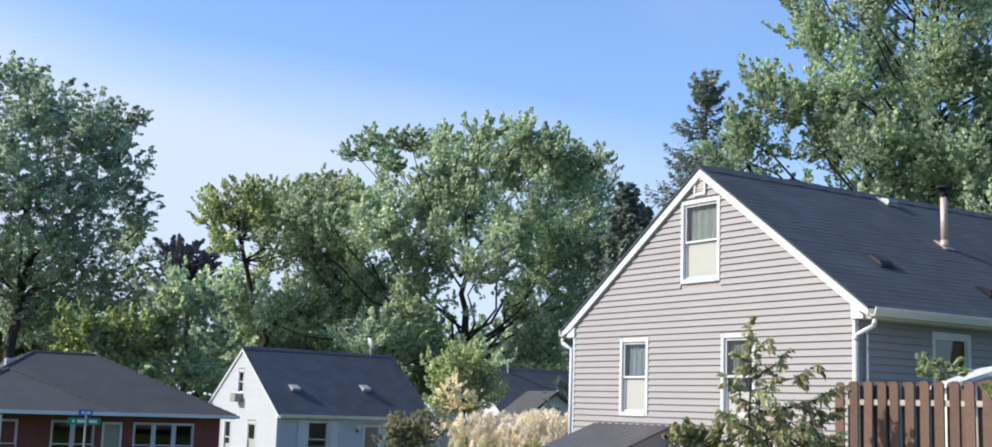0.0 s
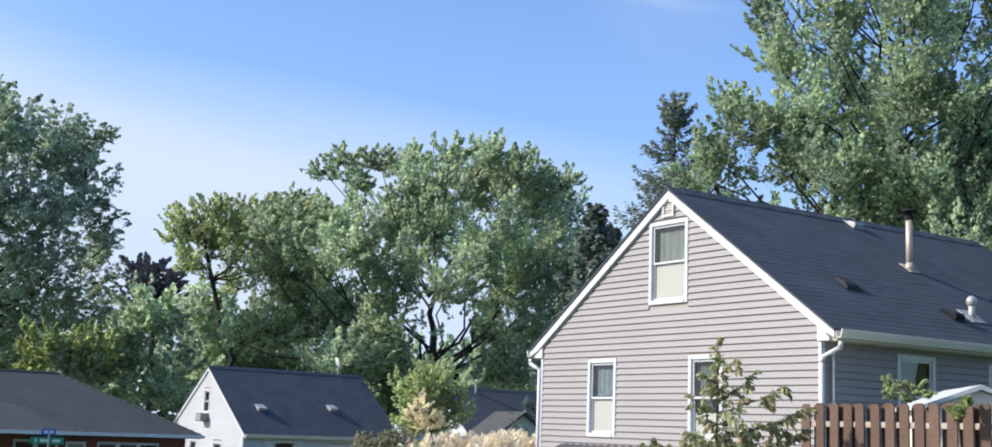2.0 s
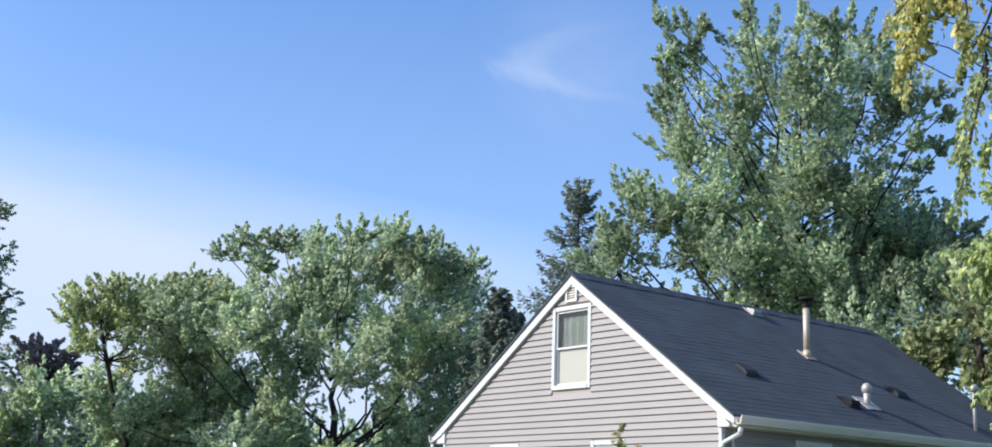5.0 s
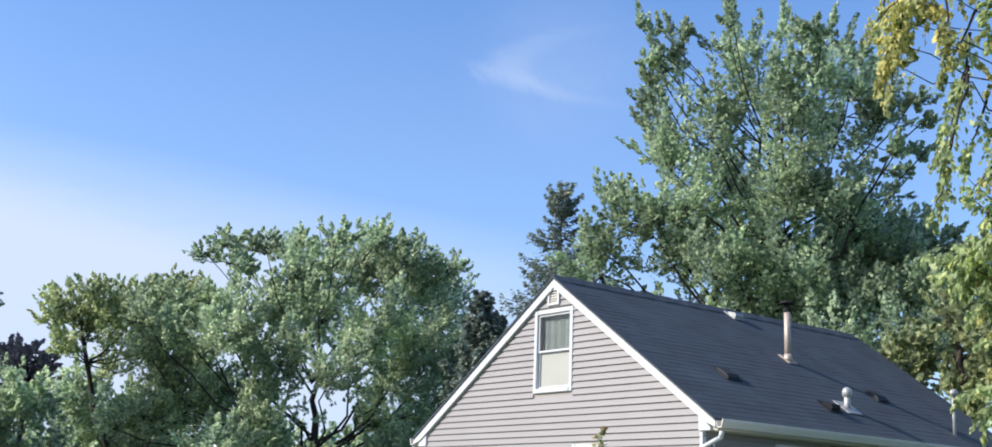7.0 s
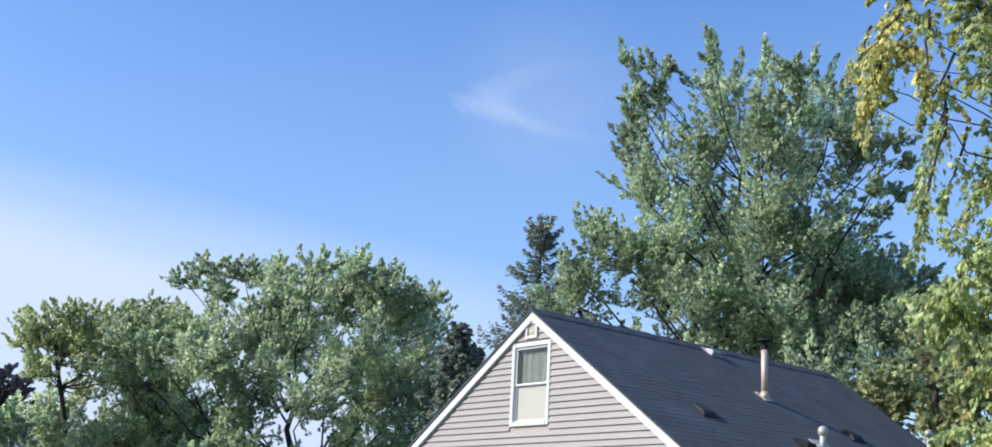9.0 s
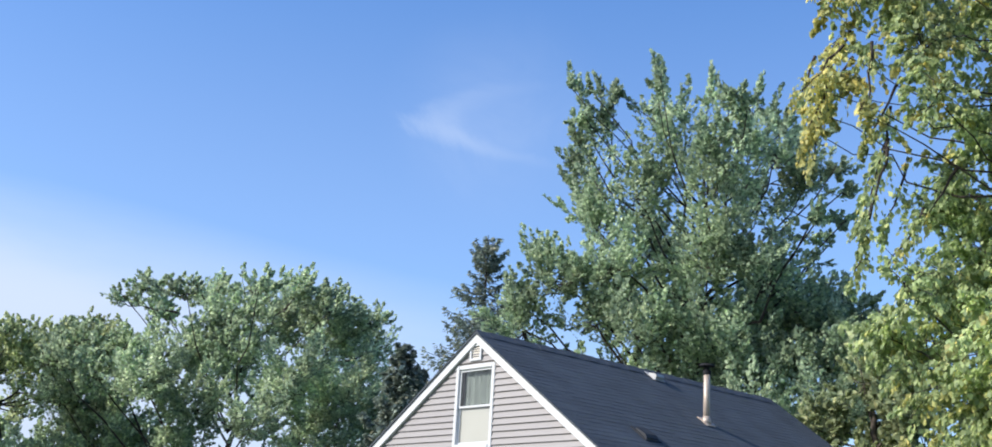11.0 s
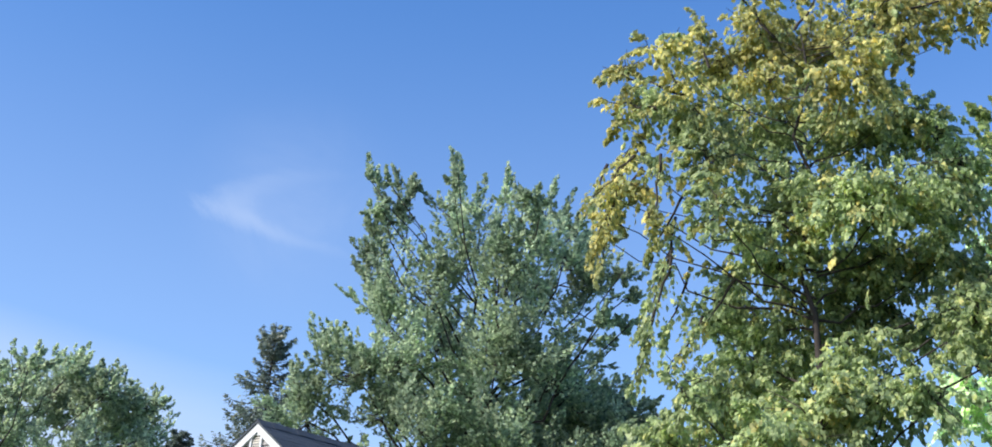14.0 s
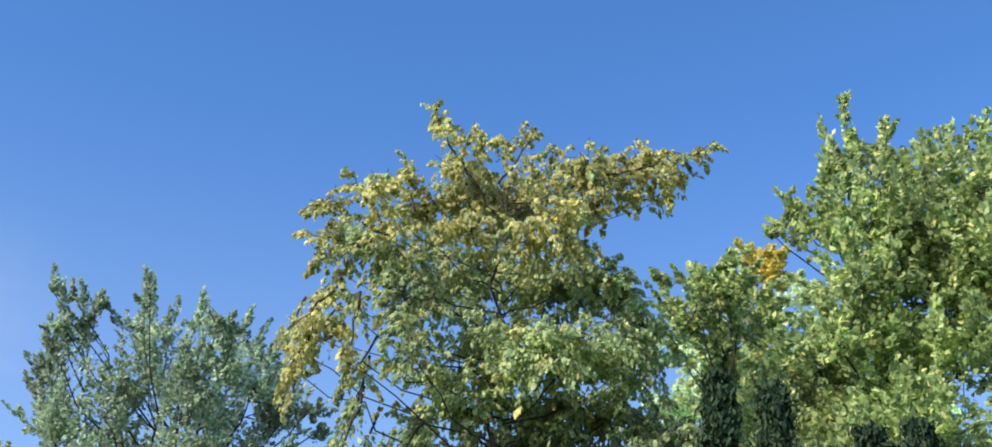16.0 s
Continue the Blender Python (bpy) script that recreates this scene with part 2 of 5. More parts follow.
L_CREAM = leaf_material("hydrangea_bloom", (0.30, 0.275, 0.20), (0.43, 0.40, 0.305), (0.38, 0.33, 0.24), 0.10, 2.0, 0.12)
L_PLUME = leaf_material("plume_seed", (0.27, 0.24, 0.185), (0.40, 0.36, 0.29), (0.44, 0.40, 0.34), 0.10, 2.0, 0.12)
L_BROWN = leaf_material("shrub_leaf", (0.048, 0.052, 0.032), (0.130, 0.122, 0.075), (0.20, 0.13, 0.085), 0.12, 1.5, 0.24)
L_BLADE = leaf_material("grass_blade", (0.10, 0.13, 0.04), (0.26, 0.28, 0.11), (0.40, 0.34, 0.16), 0.15, 1.5, 0.3)

# ---- builders ----


def smooth(a, b, q):
    q = min(1.0, max(0.0, (q - a) / (b - a)))
    return q * q * (3 - 2 * q)


def ground_h(x, y):
    """The lawn lies level by the near house and falls towards the street behind it."""
    return -1.7 * smooth(24, 42, y)


def link_mesh(name, me, parent=None, label=""):
    ob = new(name, me)
    if parent is not None:
        ob.parent = parent
    if label:
        ob["label"] = label
    return ob


def part(name, bm, mat, parent=None, label="", shade=False):
    if len(bm.faces) > 1:
        bmesh.ops.recalc_face_normals(bm, faces=bm.faces)
    me = bpy.data.meshes.new(name)
    bm.to_mesh(me)
    bm.free()
    me.materials.append(mat)
    if shade:
        for p in me.polygons:
            p.use_smooth = True
    return link_mesh(name, me, parent, label)


def box(bm, x0, x1, y0, y1, z0, z1, bevel=0.0):
    r = bmesh.ops.create_cube(bm, size=1.0)
    for v in r["verts"]:
        v.co = Vector(((x0 + x1) / 2 + v.co.x * (x1 - x0), (y0 + y1) / 2 + v.co.y * (y1 - y0), (z0 + z1) / 2 + v.co.z * (z1 - z0)))
    if bevel:
        es = list({e for v in r["verts"] for e in v.link_edges})
        bmesh.ops.bevel(bm, geom=es, offset=bevel, segments=2, affect="EDGES")
    return bm


def boxed(*a, bevel=0.0):
    return box(bmesh.new(), *a, bevel=bevel)


def prism(bm, poly, axis, a, b):
    """A polygon of (p, q) pairs pushed from a to b along axis 0 (x) or 1 (y)."""
    def at(p, q, d):
        return (d, p, q) if axis == 0 else (p, d, q)
    lo = [bm.verts.new(at(p, q, a)) for p, q in poly]
    hi = [bm.verts.new(at(p, q, b)) for p, q in poly]
    bm.faces.new(lo)
    bm.faces.new(hi[::-1])
    k = len(poly)
    for i in range(k):
        bm.faces.new((lo[i], hi[i], hi[(i + 1) % k], lo[(i + 1) % k]))
    return bm


def rod(bm, p, q, r0, r1=None, sides=10):
    p, q = Vector(p), Vector(q)
    r = bmesh.ops.create_cone(bm, cap_ends=True, segments=sides, radius1=r0, radius2=r0 if r1 is None else r1, depth=(q - p).length)
    m = Matrix.Translation((p + q) / 2) @ (q - p).to_track_quat("Z", "Y").to_matrix().to_4x4()
    bmesh.ops.transform(bm, matrix=m, verts=r["verts"])
    return bm


def empty(name, m, label, category, group="", kind=""):
    ob = new(name)
    ob.matrix_world = m
    ob.empty_display_size = 0.2
    return tagged(ob, label, category, group, kind)


def tubes_mesh(name, tubes, sides=6):
    """One mesh of tapered tubes, each a list of (point, radius)."""
    vs, fs = [], []
    for line in tubes:
        base = len(vs)
        for i, (p, r) in enumerate(line):
            a = line[max(0, i - 1)][0]
            b = line[min(len(line) - 1, i + 1)][0]
            d = (b - a).normalized()
            s = d.cross(Vector((0.3, 0.9, 0.2))).normalized()
            t = d.cross(s)
            for k in range(sides):
                g = 2 * math.pi * k / sides
                vs.append(p + (s * math.cos(g) + t * math.sin(g)) * r)
        for i in range(len(line) - 1):
            for k in range(sides):
                k2 = (k + 1) % sides
                fs.append((base + i * sides + k, base + i * sides + k2, base + (i + 1) * sides + k2, base + (i + 1) * sides + k))
    me = bpy.data.meshes.new(name)
    me.from_pydata(vs, [], fs)
    for p in me.polygons:
        p.use_smooth = True
    return me


def bent(rng, p, q, r0, r1, steps=5, sag=0.12):
    """A limb from p to q that first rises and wanders a little."""
    p, q = Vector(p), Vector(q)
    d = (q - p).length
    out = []
    for i in range(steps + 1):
        f = i / steps
        w = p.lerp(q, f)
        w.z += math.sin(f * math.pi) * d * -sag
        if 0 < i < steps:
            w += Vector(rng.normal(0, d * 0.025, 3))
        out.append((w, r0 + (r1 - r0) * f ** 0.8))
    return out


def leaves_mesh(name, pos, normal, axis, size, mats, index=None, long=1.5):
    """Each leaf is a folded rhomb of four corners that points along axis; pos, normal and axis are (n, 3) arrays, size is (n,)."""
    n = len(pos)
    ax = axis / (np.linalg.norm(axis, axis=1, keepdims=True) + 1e-9)
    ay = np.cross(normal, ax)
    ay /= np.linalg.norm(ay, axis=1, keepdims=True) + 1e-9
    nz = np.cross(ax, ay)
    s = size[:, None]
    fold = nz * s * 0.16
    corners = np.stack([pos - ax * s * 0.5 * long, pos + ay * s * 0.5 + fold, pos + ax * s * 0.5 * long, pos - ay * s * 0.5 + fold], 1)
    me = bpy.data.meshes.new(name)
    me.vertices.add(4 * n)
    me.vertices.foreach_set("co", corners.reshape(-1).astype(np.float32))
    me.loops.add(4 * n)
    me.loops.foreach_set("vertex_index", np.arange(4 * n, dtype=np.int32))
    me.polygons.add(n)
    me.polygons.foreach_set("loop_start", np.arange(0, 4 * n, 4, dtype=np.int32))
    for m in mats:
        me.materials.append(m)
    if index is not None:
        me.polygons.foreach_set("material_index", index.astype(np.int32))
    me.update(calc_edges=True)
    return me


def unit(v):
    return v / (np.linalg.norm(v, axis=-1, keepdims=True) + 1e-9)


def shoot_leaves(rng, root, way, length, width, per, size, curl=0.0, hang=0.0, thick=0.35, ruffle=0.5):
    """Leafy shoots: leaves stand to both sides of each shoot and get shorter towards its tip, which curls up or nods."""
    k = len(root)
    m = k * per
    i = np.repeat(np.arange(k), per)
    side = unit(np.cross(way, np.array((0.0, 0.0, 1.0)) + rng.normal(size=(k, 3)) * 0.35))
    face = np.cross(side, way)
    face *= np.where(face[:, 2:] < 0, -1.0, 1.0)
    f = rng.random(m) ** 0.85
    taper = (1.0 - f) ** 0.6 * 0.85 + 0.12
    u = np.sign(rng.random(m) - 0.5) * rng.random(m) ** 0.7 * taper * width[i]
    pos = root[i] + way[i] * (length[i] * f)[:, None] + side[i] * u[:, None]
    pos += face[i] * (rng.normal(size=m) * width[i] * thick * taper)[:, None]
    pos[:, 2] += curl * length[i] * f * f - hang * np.abs(u) * 0.6
    axis = way[i] * 0.7 + side[i] * (np.sign(u) * (1.0 - 0.7 * f))[:, None] + rng.normal(size=(m, 3)) * 0.35
    axis[:, 2] += curl * f - hang * 1.3
    nor = face[i] + rng.normal(size=(m, 3)) * (ruffle + hang * 0.35)
    return pos, nor, axis, size * (0.6 + 0.8 * rng.random(m))


def lobe_shoots(rng, centre, radii, count, per, leaf, up, droop, clump, inner, shoot, wind):
    """Shoots that clothe one lobe of a crown, set to both sides of a few boughs: roots, ways, lengths, widths, and the boughs' ends."""
    bl = clump * shoot * min(radii) ** 0.75
    ns = int(min(16, max(4, round(0.75 * bl * bl / (leaf * leaf * 0.75 * per)))))
    nb = max(3, int(count / (ns * per)))
    d = unit(rng.normal(size=(nb, 3)))
    d[:, 2] = np.where((d[:, 2] < -0.3) & (rng.random(nb) < 0.55), -d[:, 2], d[:, 2])
    rad = (inner + (0.85 - inner) * rng.random(nb) ** 0.6) * rng.uniform(0.75, 1.05, nb)
    lead = d * 0.8 + rng.normal(size=(nb, 3)) * 0.25 + wind
    lead[:, 2] += up - droop * 0.8
    lead = unit(lead)
    bl = bl * rng.uniform(0.65, 1.3, nb)
    foot = centre + d * rad[:, None] * radii - lead * (bl * 0.4)[:, None] + np.array((0, 0, 0.3 * droop)) * bl[:, None]
    flat = unit(np.cross(lead, np.array((0.0, 0.0, 1.0)) + rng.normal(size=(nb, 3)) * 0.4))
    i = np.repeat(np.arange(nb), ns)
    f = np.tile(np.linspace(0.06, 1.0, ns), nb) + rng.normal(size=nb * ns) * 0.03
    sgn = np.tile(np.where(np.arange(ns) % 2 == 0, 1.0, -1.0), nb)
    root = foot[i] + lead[i] * (bl[i] * f)[:, None]
    root[:, 2] += (0.12 * up - 0.5 * droop) * bl[i] * f * f
    way = lead[i] * (0.45 + 0.6 * f)[:, None] + flat[i] * (sgn * (0.85 - 0.6 * f))[:, None] + rng.normal(size=(nb * ns, 3)) * 0.22
    way[:, 2] -= droop * 0.9
    way = unit(way)
    ln = bl[i] * (0.52 - 0.24 * f) * rng.uniform(0.75, 1.25, nb * ns)
    return root, way, ln, ln * 0.48, list(zip(foot, foot + lead * bl[:, None]))


def tree(name, label, base, groups, leaf, bark, trunk_r, seed, cover=1.6, height_split=0.35, up=0.5, droop=0.0, clump=0.3, deep=0.8, lean=0.0, category="tree", twig=0.012, inner=0.45, knit=3, blend=0.0, shoot=2.3, long=1.5, knit_size=0.40, curl=None, wind=0.0, boughs=(), brush=0.42, per=28, ruffle=0.5):
    """A broadleaf tree. groups: pairs of (lobes, material); a lobe is (across, height, half width, half height) seen from the garden.
    boughs: (across, height, across, height, material index) from foot to tip of single boughs that stand out of the crown."""
    rng = np.random.default_rng(seed)
    bx, by = base
    bz = ground_h(bx, by)
    bear = math.atan2(bx, by)
    X = Vector((math.cos(bear), -math.sin(bear), 0))
    Y = Vector((math.sin(bear), math.cos(bear), 0))
    thing = empty(name, Matrix.Translation((bx, by, bz)), label, category)
    curl = 0.22 * up - 0.5 * droop if curl is None else curl
    blow = np.array(X) * wind
    lobes = [(l, gi) for gi, (ls, _) in enumerate(groups) for l in ls]
    half = max(abs(l[0]) + l[2] for l, _ in lobes) * deep
    lo = min(l[1] - l[3] for l, _ in lobes) - bz
    top = max(l[1] + l[3] for l, _ in lobes) - bz
    split = lo + (top - lo) * height_split
    mean_x = sum(l[0] for l, _ in lobes) / len(lobes)
    fork = Vector((X * (lean * 0.6 + mean_x * 0.3))) + Vector((0, 0, split))
    tubes = [bent(rng, (0, 0, -0.1), fork, trunk_r, trunk_r * 0.62, 7, 0.0)]
    crest = X * (mean_x * 0.7 + lean) + Vector((0, 0, lo + (top - lo) * 0.86))
    tubes.append(bent(rng, fork, crest, trunk_r * 0.62, trunk_r * 0.08, 8, 0.0))
    got = []

    def clothe(root, way, length, width, gi):
        p, n, x, z = shoot_leaves(rng, root, way, length, width, per, leaf, curl, droop, 0.35, ruffle)
        idx = np.full(len(p), gi)
        if blend:
            # whole shoots turn, not single leaves
            idx = np.repeat(np.where(rng.random(len(root)) < blend, (gi + 1) % 2, gi), per)
        got.append((p, n, x, z, idx))

    far = math.hypot(bx, by)
    solid = []
    for l, gi in lobes:
        dx, z, rx, rz = l
        room = math.sqrt(max(0.05, 1 - min(1.0, abs(dx - mean_x) / max(half, 0.1)) ** 2)) * half
        dy = rng.uniform(-0.8, 0.8) * max(0.0, room - rx)
        k = 1 + dy / far
        solid.append((X * (dx * k) + Y * dy + Vector((0, 0, 1.6 + (z - 1.6) * k - bz)), rx * k, rz * k, gi, 1.0))
    # smaller lobes knit neighbouring ones together
    for i, (c, rx, rz, gi, _) in enumerate(list(solid)):
        near = sorted(((d[0] - c).length, j) for j, d in enumerate(solid[:len(lobes)]) if j != i)
        for dist, j in near[:knit]:
            o = solid[j]
            if dist < 2.4 * (rx + o[1]) and j > i:
                f = rng.uniform(0.35, 0.65)
                solid.append((c.lerp(o[0], f), (rx + o[1]) * knit_size, (rz + o[2]) * knit_size, gi if rng.random() < 0.5 else o[3], 0.7))
    for c, rx, rz, gi, dense in solid:
        ry = rx * 1.1
        area = 4 * math.pi * ((rx * rz) ** 1.6 / 2 + (rx * ry) ** 1.6 / 2) ** (1 / 1.6)
        count = dense * cover * area / (leaf * leaf * 0.62)
        root, way, length, width, stems = lobe_shoots(rng, np.array(c), np.array((rx, ry, rz)), count, per, leaf, up, droop, clump, inner, shoot, blow)
        clothe(root, way, length, width, gi)
        if dense < 1:
            continue
        # limb from trunk or leader to the lobe, rising at a slant
        reach = math.hypot(c.x, c.y)
        want = c.z - (0.9 - droop) * reach - rz
        g = max(0.0, min(0.95, (want - fork.z) / max(0.1, crest.z - fork.z)))
        start = fork.lerp(crest, g)
        r0 = trunk_r * (0.24 - 0.18 * g) * dense
        limb = bent(rng, start, c, r0, r0 * 0.3, 6, 0.06)
        tubes.append(limb)
        # leafy shoots along the outer half of the limb
        m = max(2, len(root) // 8)
        f = rng.uniform(0.45, 1.0, m)
        q = np.array(start)[None] + np.outer(f, np.array(c - start)) + rng.normal(size=(m, 3)) * min(rx, rz) * 0.3
        w = unit(rng.normal(size=(m, 3)) + np.array((0, 0, up - droop)))
        clothe(q, w, np.full(m, float(length.mean())), np.full(m, float(width.mean())), gi)
        for p, q in stems[:: max(1, len(stems) // 8)]:
            mid = Vector(p)
            tubes.append(bent(rng, c, mid, r0 * 0.28, twig * 0.8, 3, 0.05))
            tubes.append(bent(rng, mid, Vector(q), twig * 0.8, twig * 0.3, 4, 0.0))
    for x0, z0, x1, z1, gi in boughs:
        dy = rng.uniform(-0.35, 0.35) * half
        k = 1 + dy / far
        p = X * (x0 * k) + Y * dy + Vector((0, 0, 1.6 + (z0 - 1.6) * k - bz))
        q = X * (x1 * k) + Y * (dy + rng.uniform(-0.2, 0.2)) + Vector((0, 0, 1.6 + (z1 - 1.6) * k - bz))
        line = bent(rng, p, q, twig * 2.2, twig * 0.4, 6, 0.03)
        tubes.append(line)
        ln = (q - p).length
        m = max(6, int(ln / (0.30 * brush)))
        f = np.sort(rng.random(m)) ** 0.9
        seg = np.minimum((f * 6).astype(int), 5)
        pts = np.array([v for v, _ in line])
        foot = pts[seg] + (pts[seg + 1] - pts[seg]) * (f * 6 - seg)[:, None]
        d = np.array((q - p).normalized())
        out = unit(np.cross(d, rng.normal(size=(m, 3))))
        w = d * (0.55 + 0.5 * f)[:, None] + out * (0.85 - 0.45 * f)[:, None]
        w[:, 2] += 0.25 * up - 0.9 * droop
        w = unit(w)
        s = brush * (1.15 - 0.65 * f) * rng.uniform(0.7, 1.25, m)
        clothe(foot, w, s * 1.5, s * 0.42, gi)
    wood = tubes_mesh("trunk", tubes)
    wood.materials.append(bark)
    link_mesh("trunk", wood, thing)
    P, N, A, Z, I = (np.concatenate(v) for v in zip(*got))
    link_mesh("crown", leaves_mesh("crown", P, N, A, Z, [m for _, m in groups], I, long), thing)
    return thing


def conifer(name, label, base, height, width, seed, mat, bark, gap=0.0, size=0.16, sparse=1.0, category="tree", columnar=False):
    """A conifer: a straight stem with whorls of boughs, each hung with sprays."""
    rng = np.random.default_rng(seed)
    bx, by = base
    bz = ground_h(bx, by)
    thing = empty(name, Matrix.Translation((bx, by, bz)), label, category)
    tubes = [[(Vector((0, 0, height * f)), 0.014 * height * (1 - f) + 0.012) for f in (0, 0.3, 0.6, 0.85, 1.0)]]
    P, N, A, Z = [], [], [], []
    z = height * (0.03 if columnar else 0.12)
    while z < height * 0.995:
        f = z / height
        reach = width / 2 * ((1 - f) ** (0.45 if columnar else 0.72)) * (1.0 if columnar else rng.uniform(0.6, 1.12)) + (0.05 if columnar else 0.16)
        k = 7 if columnar else rng.integers(4, 7)
        a0 = rng.uniform(0, 6.28)
        for i in range(k):
            if rng.random() < gap:
                continue
            a = a0 + i * 6.283 / k + rng.normal(0, 0.2)
            r = reach * rng.uniform(0.6, 1.15)
            rise = r * (0.9 if columnar else rng.uniform(-0.15, 0.25) + 0.35 * smooth(0.8, 1.0, f))
            tip = Vector((math.cos(a) * r, math.sin(a) * r, z + rise))
            foot = Vector((0, 0, z))
            m = int((20 + 70 * r) * sparse)
            q = rng.random(m) ** 0.7
            pos = np.array(foot)[None] + np.outer(q, np.array(tip - foot))
            out = np.array((math.cos(a), math.sin(a), 0.0))
            if columnar:
                pos += rng.normal(size=(m, 3)) * (0.05 + 0.11 * r) * np.array((1, 1, 0.55))
                pos[:, 2] -= 0.024 * np.abs(rng.normal(size=m)) * r
                nn = rng.normal(size=(m, 3)) * 0.7 + np.array((*out[:2], 0.7))
                ax = rng.normal(size=(m, 3)) * 0.5 + np.array((0, 0, 1.0))
            else:
                # side twigs fan out flat, twiglets hang below, the tip turns up
                tubes.append(bent(rng, foot, tip, 0.012 + 0.012 * r, 0.006, 4, 0.06))
                lat = np.array((-out[1], out[0], 0.0))
                u = rng.normal(size=m) * (0.05 + 0.16 * r * (1.05 - q))
                pos += lat[None] * u[:, None]
                pos[:, 2] += -np.abs(rng.normal(size=m)) * (0.03 + 0.09 * r) - 0.22 * r * np.sin(q * 3.0) + 0.10 * r * q * q
                nn = rng.normal(size=(m, 3)) * 0.6 + np.array((0, 0, 0.8))
                ax = out[None] * 0.8 + lat[None] * (np.sign(u) * 0.7)[:, None] + rng.normal(size=(m, 3)) * 0.4 - np.array((0, 0, 0.25))
            P.append(pos)
            N.append(nn)
            A.append(ax)
            Z.append(size * (0.6 + 0.8 * rng.random(m)))
        z += (0.16 if columnar else 0.40) * (0.6 + 0.6 * (1 - f))
    wood = tubes_mesh("trunk", tubes)
    wood.materials.append(bark)
    link_mesh("trunk", wood, thing)
    link_mesh("crown", leaves_mesh("crown", np.concatenate(P), np.concatenate(N), np.concatenate(A), np.concatenate(Z), [mat], None, 2.4), thing)
    return thing


# ---- ground ----
def make_ground():
    n = 90
    t = np.linspace(-1, 1, n)
    g = np.sign(t) * (np.abs(t) ** 3) * 900
    vs = [(x, y + 30, ground_h(x, y + 30)) for y in g for x in g]
    fs = [(j * n + i, j * n + i + 1, (j + 1) * n + i + 1, (j + 1) * n + i) for j in range(n - 1) for i in range(n - 1)]
    me = bpy.data.meshes.new("ground")
    me.from_pydata(vs, [], fs)
    me.materials.append(M_GRASS)
    for p in me.polygons:
        p.use_smooth = True
    return tagged(new("ground", me), "sloping green lawn reaching the horizon", "ground", kind="structure")


make_ground()

# ---- houses ----


def slab(bm, axis, a0, a1, d0, d1, z0, z1, bevel=0.0):
    """A box on a wall: a runs along the wall, d through it."""
    return box(bm, d0, d1, a0, a1, z0, z1, bevel) if axis == 0 else box(bm, a0, a1, d0, d1, z0, z1, bevel)


def quad(axis, a0, a1, d, z0, z1):
    """One sheet of glass facing out of a wall."""
    bm = bmesh.new()
    cs = ((a0, z0), (a0, z1), (a1, z1), (a1, z0)) if axis == 0 else ((a0, z0), (a1, z0), (a1, z1), (a0, z1))
    bm.faces.new([bm.verts.new((d, a, z) if axis == 0 else (a, d, z)) for a, z in cs])
    return bm


def wall_part(parent, name, axis, a0, a1, d, thick, z0, top, holes, mat):
    """A wall with openings, cut into upright strips; top gives its height along it."""
    cuts = sorted({a0, a1, *(c for h in holes for c in h[:2]), *((a0 + a1) / 2,)})
    bm = bmesh.new()
    if abs(top(a0) - top(a1)) < 1e-6:
        # level top: one grid of blocks, welded
        zs = sorted({z0, top(a0), *(c for h in holes for c in h[2:4])})
        for p, q in zip(cuts, cuts[1:]):
            for lo, hi in zip(zs, zs[1:]):
                if not any(h[0] <= p + 1e-6 and h[1] >= q - 1e-6 and h[2] <= lo + 1e-6 and h[3] >= hi - 1e-6 for h in holes):
                    slab(bm, axis, p, q, d, d + thick, lo, hi)
        bmesh.ops.remove_doubles(bm, verts=bm.verts, dist=1e-4)
        return part(name, bm, mat, parent)
    for p, q in zip(cuts, cuts[1:]):
        spans, z = [], z0
        for h in sorted((h for h in holes if h[0] <= p + 1e-6 and h[1] >= q - 1e-6), key=lambda h: h[2]):
            spans.append((z, h[2]))
            z = h[3]
        for lo, hi in spans:
            slab(bm, axis, p, q, d, d + thick, lo, hi)
        prism(bm, [(p, z), (q, z), (q, top(q)), (p, top(p))], axis, d, d + thick)
    return part(name, bm, mat, parent)


